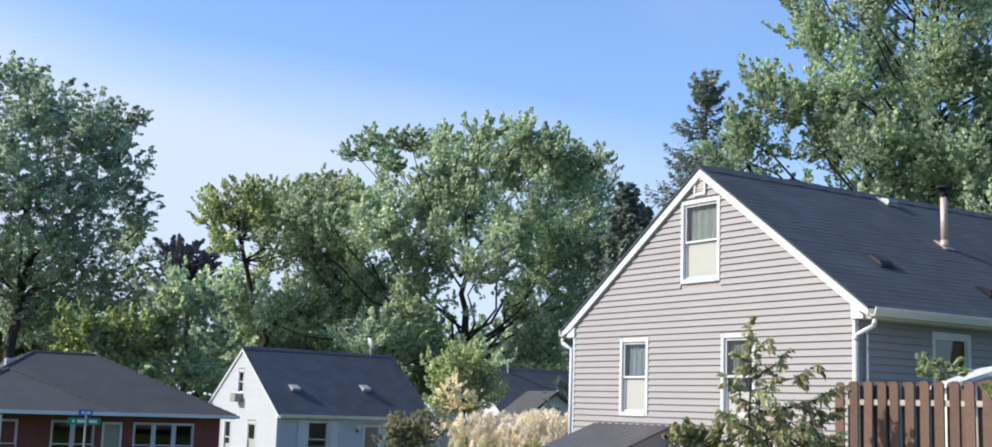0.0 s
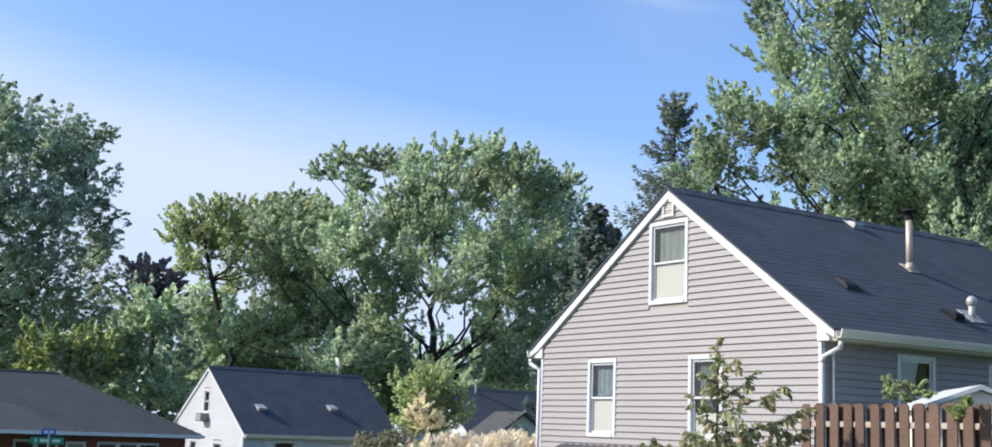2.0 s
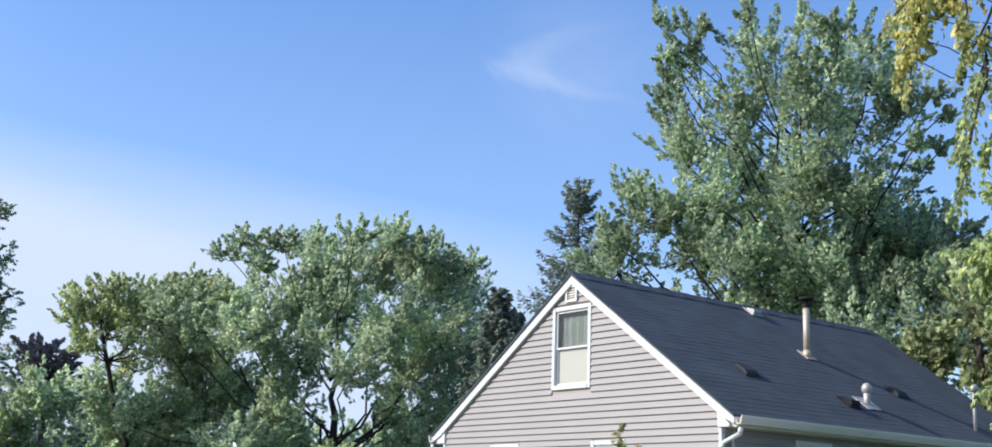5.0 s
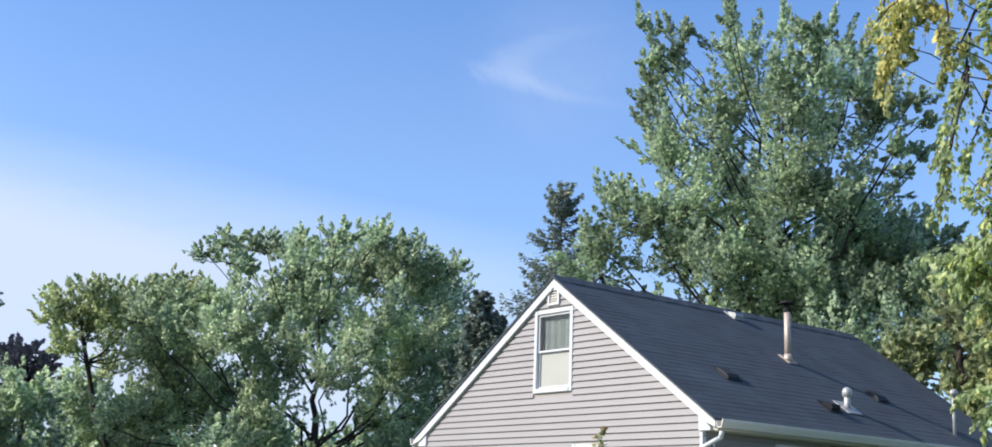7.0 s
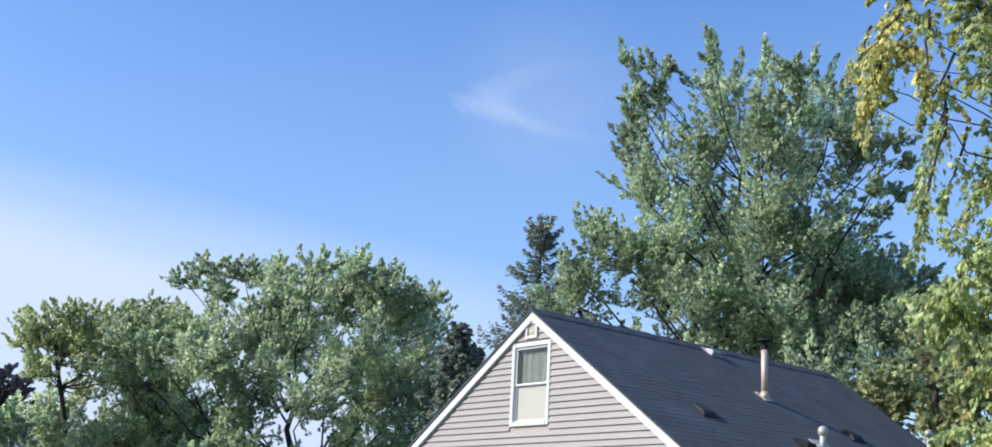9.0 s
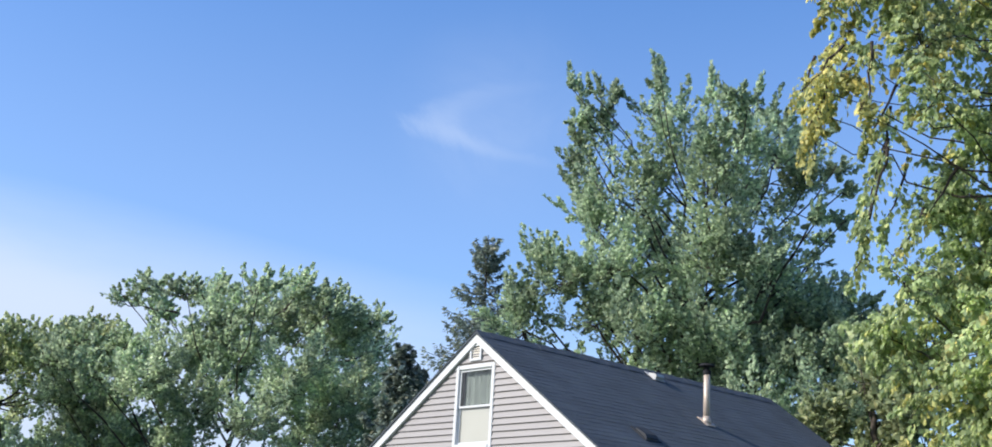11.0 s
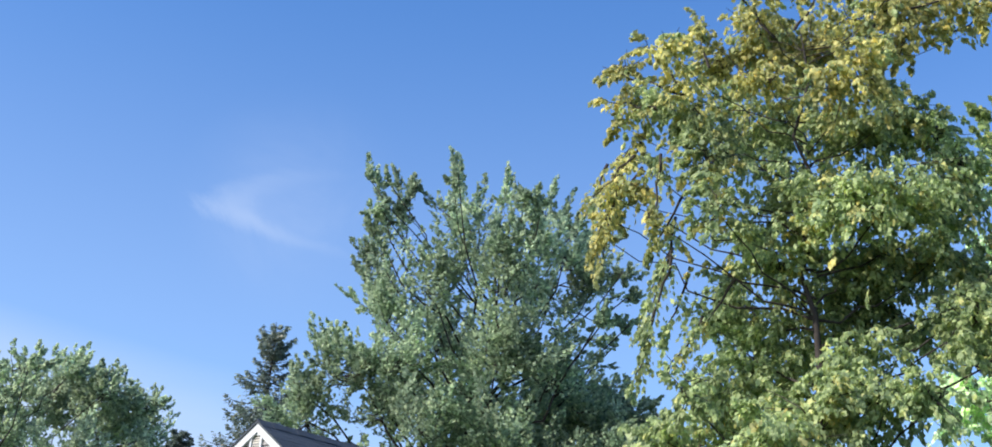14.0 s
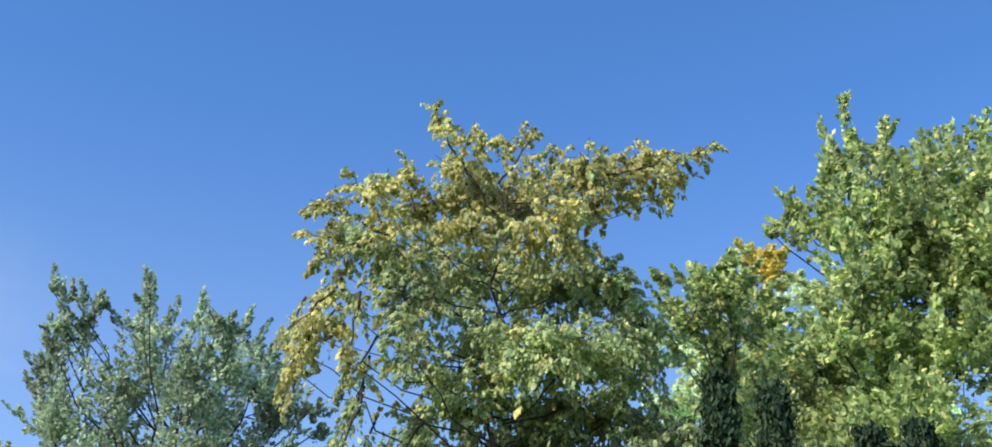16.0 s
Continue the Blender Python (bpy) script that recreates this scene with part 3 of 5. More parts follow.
def sash_window(parent, axis, a0, a1, z0, z1, d, blind="", trim=0.075, mat=None):
    """A white sash window set through a wall whose face is at d: trim, sill, two sashes with panes, a blind behind."""
    mat = mat or M_WHITE
    bm = bmesh.new()
    slab(bm, axis, a0, a0 + trim, d - 0.035, d + 0.05, z0, z1, 0.006)
    slab(bm, axis, a1 - trim, a1, d - 0.035, d + 0.05, z0, z1, 0.006)
    slab(bm, axis, a0 + trim, a1 - trim, d - 0.032, d + 0.05, z1 - trim, z1, 0.006)
    slab(bm, axis, a0 + trim, a1 - trim, d - 0.045, d + 0.05, z0, z0 + trim, 0.006)
    win = part("window", bm, mat, parent, "white trimmed sash window")
    i0, i1, j0, j1 = a0 + trim + 0.002, a1 - trim - 0.002, z0 + trim + 0.002, z1 - trim - 0.002
    mid = (j0 + j1) / 2
    for lo, hi, dd, nm in ((mid - 0.02, j1, 0.0, "upper_sash"), (j0, mid + 0.02, 0.022, "lower_sash")):
        bm = bmesh.new()
        r = 0.035
        slab(bm, axis, i0, i0 + r, d + dd, d + dd + 0.02, lo, hi)
        slab(bm, axis, i1 - r, i1, d + dd, d + dd + 0.02, lo, hi)
        slab(bm, axis, i0 + r, i1 - r, d + dd, d + dd + 0.02, lo, lo + r)
        slab(bm, axis, i0 + r, i1 - r, d + dd, d + dd + 0.02, hi - r, hi)
        part(nm, bm, mat, win)
        pane = part("pane", quad(axis, i0 + r, i1 - r, d + dd + 0.009, lo + r, hi - r), M_GLASS, win, "clear window pane")
        pane.visible_shadow = False
    if blind:
        z = {"lower": mid, "full": j1, "part": j0 + (j1 - j0) * 0.3}[blind]
        part("blind", slab(bmesh.new(), axis, i0, i1, d + 0.046, d + 0.052, j0, z), M_BLIND, win, "pale roller blind")
    return win


def boards(parent, axis, a0, a1, d, z0, zmax, span, holes, mat, step, name="siding_board"):
    """Lapped boards, each its own piece, cut round the openings; span(z) gives the ends of a row."""
    z = z0
    while z < zmax - 0.02:
        t = min(z + step, zmax)
        lo0, lo1 = span(z)
        hi0, hi1 = span(t)
        ends = [(lo0, hi0)]
        for h in sorted(holes, key=lambda h: h[0]):
            if h[2] < t - 0.01 and h[3] > z + 0.01:
                ends += [(h[0], h[0]), (h[1], h[1])]
        ends.append((lo1, hi1))
        for (p0, p1), (q0, q1) in zip(ends[::2], ends[1::2]):
            if q0 - p0 < 0.05 or q1 - p1 < 0.0:
                continue
            bm = bmesh.new()
            vs = []
            for a, zz, dd in ((p0, z, -0.032), (q0, z, -0.032), (q1, t, -0.003), (p1, t, -0.003), (p0, z, 0.0), (q0, z, 0.0), (q1, t, 0.0), (p1, t, 0.0)):
                vs.append(bm.verts.new((d + dd, a, zz) if axis == 0 else (a, d + dd, zz)))
            for f in ((0, 1, 2, 3), (4, 7, 6, 5), (0, 4, 5, 1), (3, 2, 6, 7), (0, 3, 7, 4), (1, 5, 6, 2)):
                bm.faces.new([vs[i] for i in f])
            part(name, bm, mat, parent)
        z = t


def roof_slope(parent, x0, x1, ye, ze, yr, zr, mat, course=0.14):
    """One slope of a gable roof: a deck, and the courses of shingles that step down it."""
    s = 1 if yr > ye else -1
    bm = prism(bmesh.new(), [(ye, ze), (yr, zr), (yr, zr - 0.035), (ye, ze - 0.035)], 0, x0 + 0.002, x1 - 0.01)
    deck = part("roof", bm, mat, parent, "dark asphalt shingle roof slope")
    k = max(3, round(math.hypot(yr - ye, zr - ze) / course))
    dy, dz = (yr - ye) / k, (zr - ze) / k
    ln = math.hypot(dy, dz)
    ny, nz = -dz / ln * s, abs(dy) / ln
    for i in range(k):
        y, z = ye + dy * i, ze + dz * i
        y2, z2 = y + dy * 1.02, z + dz * 1.02
        bm = bmesh.new()
        # each course is cut into tabs that sit a little unevenly
        tabs = max(6, int((x1 - x0) / 0.33))
        off = random.uniform(0, 0.33)
        xs = [x0] + [x0 + off + j * (x1 - x0) / tabs for j in range(tabs) if x0 + 0.05 < x0 + off + j * (x1 - x0) / tabs < x1 - 0.05] + [x1]
        for p, q in zip(xs, xs[1:]):
            h = 0.004 + random.uniform(-0.001, 0.002)
            vs = [bm.verts.new(c) for c in ((p, y + ny * h, z + nz * h), (q - 0.006, y + ny * h, z + nz * h),
                                            (q - 0.006, y2 + ny * 0.002, z2 + nz * 0.002), (p, y2 + ny * 0.002, z2 + nz * 0.002),
                                            (p, y + ny * 0.001, z + nz * 0.001), (q - 0.006, y + ny * 0.001, z + nz * 0.001))]
            bm.faces.new((vs[0], vs[1], vs[2], vs[3]))
            bm.faces.new((vs[4], vs[5], vs[1], vs[0]))
        part("shingle_course", bm, mat, deck)
    return deck


def gutter(parent, x0, x1, y, z, side, mat):
    """An eaves gutter with a rolled lip and a fascia behind it."""
    s = side
    poly = [(y, z - 0.02), (y - s * 0.02, z - 0.13), (y - s * 0.10, z - 0.13), (y - s * 0.135, z - 0.03), (y - s * 0.135, z), (y - s * 0.12, z),
            (y - s * 0.115, z - 0.02), (y - s * 0.09, z - 0.115), (y - s * 0.03, z - 0.115), (y - s * 0.012, z - 0.02)]
    part("gutter", prism(bmesh.new(), poly, 0, x0, x1), mat, parent, "pale metal eaves gutter")


def pipe_run(parent, name, pts, r, mat, label=""):
    bm = bmesh.new()
    for p, q in zip(pts, pts[1:]):
        rod(bm, p, q, r, r, 8)
        bmesh.ops.create_uvsphere(bm, u_segments=8, v_segments=6, radius=r * 1.02, matrix=Matrix.Translation(q))
    return part(name, bm, mat, parent, label, True)


def cape_house(name, label, at, W, sa, L, ze, zl, za, inset, zg, siding, shingle, trim, step, gable_windows, side_windows, course=0.14, rz=32.93):
    """A storey-and-a-half house. Local x runs along the ridge, y across the gable from the near eave, z up."""
    house = empty(name, pose(at[0], at[1], 0, rz=rz), label, "house")
    wall = 0.14

    def top(y):
        return (ze + (za - ze) * y / sa if y <= sa else za + (zl - za) * (y - sa) / (W - sa)) - 0.075

    y0, y1 = inset, W - inset
    hole = [(a + 0.06, b - 0.06, c + 0.06, e - 0.06) for a, b, c, e, _ in gable_windows]
    shole = [(a + 0.06, b - 0.06, c + 0.06, e - 0.06) for a, b, c, e, _ in side_windows]
    gw = wall_part(house, "gable_wall", 0, y0, sa, wall, 0.14, zg, top, [h for h in hole if h[1] <= sa + 1e-6] + [(h[0], sa, h[2], h[3]) for h in hole if h[0] < sa < h[1]], M_WALL)
    gw2 = wall_part(house, "gable_wall", 0, sa, y1, wall, 0.14, zg, top, [h for h in hole if h[0] >= sa - 1e-6] + [(sa, h[1], h[2], h[3]) for h in hole if h[0] < sa < h[1]], M_WALL)
    sw = wall_part(house, "side_wall", 1, wall + 0.14, L - 0.14, y0, 0.14, zg, lambda x: top(y0) - 0.02, shole, M_WALL)
    part("rear_wall", boxed(wall + 0.14, L - 0.14, y1 - 0.14, y1, zg, top(y1) - 0.02), siding, house)
    part("far_gable_wall", prism(bmesh.new(), [(y0, zg), (y1, zg), (y1, top(y1)), (sa, top(sa)), (y0, top(y0))], 0, L - 0.14, L), siding, house)
    part("floor_slab", boxed(wall + 0.14, L - 0.14, y0 + 0.14, y1 - 0.14, zg + 0.1, zg + 0.25), M_ROOM, house)
    part("attic_floor", boxed(wall + 0.15, L - 0.15, y0 + 0.15, y1 - 0.15, top(y0) - 0.25, top(y0) - 0.1), M_ROOM, house)

    def span(z):
        f = (z + 0.075 - ze) / (za - ze)
        a = y0 if z < top(y0) else max(y0, f * sa)
        g = (z + 0.075 - zl) / (za - zl)
        b = y1 if z < top(y1) else min(y1, W - g * (W - sa))
        return (a, b) if a < b else (sa, sa)

    boards(gw, 0, y0, y1, wall, zg + 0.35, za - 0.13, span, [(a, b, c, e) for a, b, c, e, _ in gable_windows], siding, step)
    boards(sw, 1, wall, L, y0, zg + 0.35, top(y0) - 0.06, lambda z: (wall, L), [(a, b, c, e) for a, b, c, e, _ in side_windows], siding, step)
    for a, b, c, e, bl in gable_windows:
        sash_window(house, 0, a, b, c, e, wall, bl, mat=trim)
    for a, b, c, e, bl in side_windows:
        sash_window(house, 1, a, b, c, e, y0, bl, mat=trim)
    x0, x1 = 0.035, L + 0.10
    roof_slope(house, x0, x1, 0.0, ze, sa, za, shingle, course)
    roof_slope(house, x0, x1, W, zl, sa, za, shingle, course)
    cap = None
    for k in range(int((x1 - x0) / 0.3)):
        if cap is None:
            ob = part("ridge_cap", prism(bmesh.new(), [(sa - 0.16, za - 0.10), (sa, za + 0.034), (sa + 0.16, za - 0.10), (sa, za + 0.014)], 0, x0, x0 + 0.31), shingle, house)
            cap = ob.data
        else:
            ob = link_mesh("ridge_cap", cap, house)
        ob.location = (k * 0.3, 0, 0.008 * (k % 2))
    # rake boards on both gables, eave boxes, corner posts
    for yy, zz in ((0.0, ze), (W, zl)):
        s = 1 if yy < sa else -1
        for xa, xb in ((0.06, wall + 0.0), (L + 0.01, L + 0.085)):
            part("rake_board", prism(bmesh.new(), [(yy + s * 0.01, zz - 0.037), (sa, za - 0.037), (sa, za - 0.195), (yy + s * 0.22, zz + (za - zz) * 0.22 / abs(sa - yy) - 0.195), (yy + s * 0.01, zz - 0.13)], 0, xa, xb), M_WHITE, house, "white rake board")
        part("eave_return", prism(bmesh.new(), [(yy + s * 0.13, zz - 0.168), (yy + s * (inset + 0.03), zz - 0.168), (yy + s * (inset + 0.03), zz + (za - zz) * (inset + 0.03) / abs(sa - yy) - 0.19), (yy + s * 0.13, zz - 0.12)], 0, 0.085, wall - 0.002), M_WHITE, house)
        part("soffit", prism(bmesh.new(), [(yy + s * 0.02, zz - 0.17), (yy + s * 0.02, zz - 0.09), (yy + s * inset, zz - 0.09), (yy + s * inset, zz - 0.17)], 0, wall + 0.003, L), M_GUTTER, house)
        gutter(house, 0.07, L + 0.08, yy, zz - 0.01, s, M_GUTTER)
        part("corner_post", boxed(wall - 0.03, wall + 0.05, *sorted((yy + s * (inset - 0.028), yy + s * (inset + 0.03))), zg + 0.3, zz - 0.172), M_WHITE, house)
    return house


home = cape_house("house", "greige clapboard storey-and-a-half house with dark shingle roof", (5.32, 18.58), 7.6, 3.68, 8.75, 3.27, 3.20, 5.87, 0.33, 0.0,
                  M_SIDING, M_SHINGLE, M_WHITE, 0.111,
                  [(3.21, 4.20, 3.86, 5.31, "lower"), (5.04, 5.85, 1.57, 2.97, "lower"), (2.36, 3.17, 1.57, 2.97, "part")],
                  [(1.84, 2.77, 1.72, 3.02, ""), (4.15, 4.95, 2.05, 2.98, "")])

# half-drawn curtain panels behind the sashes; teal and blue paint in reflected sky
for name, a, b, c, e, mat in (("sash_panel", 3.31, 4.10, 4.60, 5.22, M_CURTAIN_REFLECT), ("sash_panel", 5.13, 5.76, 2.30, 2.88, M_SKY_REFLECT), ("sash_panel", 2.72, 3.08, 2.0, 2.88, M_CURTAIN)):
    bm = bmesh.new()
    n = 14
    cols = [(bm.verts.new((0.235 + 0.012 * math.sin(i * 1.9), a + (b - a) * i / n, c)), bm.verts.new((0.235 + 0.012 * math.sin(i * 1.9), a + (b - a) * i / n, e))) for i in range(n + 1)]
    for p, q in zip(cols, cols[1:]):
        bm.faces.new((p[0], q[0], q[1], p[1]))
    bmesh.ops.solidify(bm, geom=bm.faces[:], thickness=0.004)
    part(name, bm, mat, home, "folded panel behind the sash")

# olive panels behind the side windows, added to stand for reflected trees
for a, b, c, e in ((1.93, 2.68, 1.81, 2.93), (4.24, 4.86, 2.14, 2.89)):
    part("reflection_panel", boxed(a, b, 0.392, 0.398, c, e), M_TREE_REFLECT, home, "olive panel painted as reflected trees")

# gable vent
bm = bmesh.new()
slab(bm, 0, 3.56, 3.60, 0.085, 0.14, 5.37, 5.66)
slab(bm, 0, 3.81, 3.85, 0.085, 0.14, 5.37, 5.66)
slab(bm, 0, 3.60, 3.81, 0.085, 0.14, 5.37, 5.405)
slab(bm, 0, 3.60, 3.81, 0.085, 0.14, 5.625, 5.66)
vent = part("gable_vent", bm, M_WHITE, home, "white louvred gable vent")
for k in range(5):
    z = 5.405 + k * 0.044
    part("slat", prism(bmesh.new(), [(0.10, z), (0.125, z + 0.034), (0.13, z + 0.034), (0.105, z)], 1, 3.60, 3.81), M_GUTTER, vent)

# downspouts with their elbows
pipe_run(home, "downspout", [(0.12, -0.07, 3.08), (0.12, -0.04, 2.99), (0.10, 0.27, 2.86), (0.10, 0.29, 2.78), (0.10, 0.29, 0.3)], 0.036, M_WHITE, "white downspout")
pipe_run(home, "downspout", [(0.33, 0.27, 2.95), (0.33, 0.27, 0.3)], 0.024, M_WHITE, "white downspout")
pipe_run(home, "downspout", [(0.12, 7.66, 3.02), (0.11, 7.64, 2.93), (0.10, 7.33, 2.80), (0.10, 7.32, 0.3)], 0.036, M_WHITE, "white downspout")


def roof_z(y):
    return 3.27 + (5.87 - 3.27) * y / 3.68


SLOPE = math.degrees(math.atan2(5.87 - 3.27, 3.68))
# flue with flashing, storm collar and cap
flue = part("flue", rod(bmesh.new(), (4.5, 2.11, 4.66), (4.5, 2.11, 5.72), 0.062, 0.062, 16), M_FLUE, home, "tan metal flue pipe", True)
bm = rod(bmesh.new(), (4.5, 2.11, 5.66), (4.5, 2.11, 5.74), 0.075, 0.075, 16)
rod(bm, (4.5, 2.11, 5.74), (4.5, 2.11, 5.82), 0.045, 0.045, 12)
rod(bm, (4.5, 2.11, 5.82), (4.5, 2.11, 5.86), 0.15, 0.13, 16)
part("flue_cap", bm, M_DARK, flue, "dark flue cap")
bm = bmesh.new()
bmesh.ops.create_cone(bm, cap_ends=True, segments=16, radius1=0.10, radius2=0.066, depth=0.16, matrix=pose(4.5, 2.11, 4.80))
part("storm_collar", bm, M_FLUE, flue, "tan metal collar", True)
fl = part("flashing", boxed(-0.14, 0.14, -0.15, 0.15, 0.0, 0.012), M_FLUE, flue, "tan metal flashing")
fl.matrix_basis = pose(4.5, 2.11, roof_z(2.11) + 0.016, SLOPE)


def roof_box(x, y, w, d, h, mat, label, name):
    """A low roof ventilator with a sloping hood and a flange."""
    bm = prism(bmesh.new(), [(-d / 2, 0.01), (-d / 2, h), (-d / 4, h + 0.03), (d / 2, 0.04), (d / 2, 0.01)], 0, -w / 2, w / 2)
    box(bm, -w / 2 - 0.05, w / 2 + 0.05, -d / 2 - 0.04, d / 2 + 0.08, 0.0, 0.012)
    ob = part(name, bm, mat, home, label)
    ob.matrix_basis = pose(x, y, roof_z(y) + 0.016, SLOPE)
    return ob


roof_box(1.81, 1.26, 0.30, 0.30, 0.03, M_VENT, "black low roof ventilator", "roof_vent")
roof_box(6.02, 1.27, 0.30, 0.30, 0.03, M_VENT, "black low roof ventilator", "roof_vent")
roof_box(3.81, 0.69, 0.24, 0.22, 0.07, M_DARK, "small black roof ventilator", "roof_vent")
roof_box(4.62, 3.46, 0.24, 0.20, 0.07, M_ZINC, "metal roof ventilator by the ridge", "roof_vent")
bm = rod(bmesh.new(), (4.39, 0.76, 3.70), (4.39, 0.76, 4.06), 0.06, 0.06, 14)
bmesh.ops.create_uvsphere(bm, u_segments=14, v_segments=8, radius=0.095, matrix=pose(4.39, 0.76, 4.08) @ Matrix.Diagonal((1, 1, 1.1, 1)))
stack = part("vent_stack", bm, M_ZINC, home, "pale metal vent stack", True)
bm = boxed(-0.2, 0.2, -0.2, 0.2, 0.0, 0.012)
fl = part("flashing", bm, M_ZINC, stack)
fl.matrix_basis = pose(4.39, 0.76, roof_z(0.76) + 0.014, SLOPE)
mast = part("service_mast", rod(bmesh.new(), (7.1, 0.36, 3.42), (7.1, 0.36, 4.28), 0.03, 0.03, 10), M_ZINC, home, "thin metal electric service mast", True)
bm = bmesh.new()
bmesh.ops.create_uvsphere(bm, u_segments=10, v_segments=8, radius=0.075, matrix=pose(7.08, 0.33, 4.30) @ Matrix.Diagonal((1.3, 1, 1, 1)))
part("weatherhead", bm, M_ZINC, mast, "", True)

# cellar entry with a corrugated lid against the gable
hatch = empty("cellar_hatch", home.matrix_world.copy(), "low cellar entry under a dark corrugated metal roof", "hatch")
bm = bmesh.new()
n = 44
rows = []
for i in range(n + 1):
    y = 4.35 + (6.55 - 4.35) * i / n
    h = 0.014 * math.sin(i * math.pi / 2)
    rows.append((bm.verts.new((0.10, y, 1.43 + h)), bm.verts.new((-1.35, y, 0.88 + h)), bm.verts.new((0.10, y, 1.415 + h)), bm.verts.new((-1.35, y, 0.865 + h))))
for p, q in zip(rows, rows[1:]):
    bm.faces.new((p[0], q[0], q[1], p[1]))
    bm.faces.new((p[2], p[3], q[3], q[2]))
    bm.faces.new((p[1], q[1], q[3], p[3]))
    bm.faces.new((p[0], p[2], q[2], q[0]))
part("lid", bm, M_TIN, hatch, "dark ribbed metal sheet")
for y in (4.42, 6.40):
    part("cheek", prism(bmesh.new(), [(-1.25, 0.0), (0.10, 0.0), (0.10, 1.39), (-1.25, 0.88)], 1, y, y + 0.08), M_WALL, hatch)
part("front_panel", boxed(-1.25, -1.17, 4.50, 6.40, 0.0, 0.86), M_WALL, hatch)

# ---- fence ----
FA, FB = Vector(((3.97, 14.98, 0))), Vector(((5.01, 13.07, 0)))
along = (FB - FA).normalized()
fence = empty("fence", Matrix.Translation(FA) @ Matrix.Rotation(math.atan2(along.y, along.x), 4, "Z"), "red-brown stained shadowbox fence with dog-eared pickets", "fence")
LEN, TOP = 5.6, 2.05


def picket_mesh():
    bm = prism(bmesh.new(), [(-0.063, 0.05), (0.063, 0.05), (0.063, TOP - 0.03), (0.038, TOP), (-0.038, TOP), (-0.063, TOP - 0.03)], 1, -0.009, 0.009)
    bmesh.ops.recalc_face_normals(bm, faces=bm.faces)
    me = bpy.data.meshes.new("picket")
    bm.to_mesh(me)
    bm.free()
    me.materials.append(M_CEDAR)
    return me


PM = picket_mesh()
rng = np.random.default_rng(5)
k = 0
x = 0.07
while x < LEN:
    ob = link_mesh("picket", PM, fence)
    ob.location = (x, -0.036 if k % 2 == 0 else 0.036, float(rng.normal(0, 0.006)))
    ob.rotation_euler = (0, float(rng.normal(0, 0.006)), 0)
    x += 0.104
    k += 1
for z in (0.35, 1.12, 1.82):
    part("rail", boxed(-0.02, LEN, -0.025, 0.025, z - 0.032, z + 0.032, bevel=0.005), M_RAIL, fence, "weathered pale rail")
for i in range(4):
    part("post", boxed(i * 1.83 - 0.045, i * 1.83 + 0.045, -0.024, 0.024, -0.05, TOP - 0.08, bevel=0.005), M_CEDAR, fence)

# ---- shed behind the fence ----
SX, SY = 6.40, 15.84
shed = empty("garden_shed", pose(SX, SY, 0, rz=-8), "pale resin garden shed behind the fence", "shed")
part("body", prism(bmesh.new(), [(-0.6, 0.0), (0.6, 0.0), (0.6, 2.10), (0.0, 2.32), (-0.6, 2.10)], 1, 0.08, 1.9), M_SHED, shed)
for s in (-1, 1):
    part("roof_panel", prism(bmesh.new(), [(0.0, 2.33), (s * 0.70, 2.07), (s * 0.70, 2.12), (0.0, 2.39)], 1, 0.0, 2.0), M_WHITE, shed, "pale roof panel")
for s in (-1, 1):
    part("door", boxed(min(s * 0.02, s * 0.5), max(s * 0.02, s * 0.5), 0.04, 0.08, 0.08, 1.95, bevel=0.01), M_SHED, shed)

# ---- neighbours across the street ----
white_house = cape_house("house", "white clapboard house with dark blue-grey roof and dish", (-9.15, 54.27), 7.4, 3.7, 8.0, 1.14, 1.12, 4.02, 0.25, -1.75,
                         M_HOUSE_W, M_SHINGLE, M_WHITE, 0.125,
                         [(3.45, 4.05, 1.95, 3.0, ""), (2.1, 2.9, -0.75, 0.75, "lower"), (4.45, 5.15, -0.75, 0.8, "part"), (5.45, 6.15, -0.75, 0.8, "")],
                         [(1.57, 2.65, -0.7, 0.9, "part"), (4.4, 5.3, -1.6, 0.78, "lower")], course=0.25, rz=38)
part("air_conditioner", boxed(-0.25, 0.13, 3.5, 4.0, 1.6, 1.95, bevel=0.02), M_ROOM, white_house, "window air conditioner")

# louvred shutters and a lamp on the street front
for x in (1.12, 2.68):
    sh = part("shutter", boxed(x, x + 0.42, 0.19, 0.215, -0.68, 0.88, bevel=0.006), M_WHITE, white_house, "pale louvred shutter")
    for k in range(14):
        z = -0.60 + k * 0.105
        part("louvre", prism(bmesh.new(), [(0.165, z), (0.188, z + 0.07), (0.188, z)], 0, x + 0.05, x + 0.37), M_WHITE, sh)
lamp = part("wall_lamp", boxed(4.02, 4.12, 0.18, 0.215, 0.42, 0.62, bevel=0.008), M_DARK, white_house, "black lantern on the wall")
bm = bmesh.new()
bmesh.ops.create_uvsphere(bm, u_segments=12, v_segments=8, radius=0.10, matrix=pose(4.07, 0.09, 0.60))
part("globe", bm, M_WHITE, lamp, "white glass globe", True)


def white_roof(y):
    return 1.14 + (4.02 - 1.14) * y / 3.7


for xx, yy in ((1.5, 1.4), (5.2, 1.55)):
    ob = part("roof_vent", prism(bmesh.new(), [(-0.22, 0.0), (-0.22, 0.16), (0.22, 0.04), (0.22, 0.0)], 0, -0.2, 0.2), M_ZINC, white_house, "pale metal roof vent")
    ob.matrix_basis = pose(xx, yy, white_roof(yy) + 0.02, 36.6)
bm = bmesh.new()
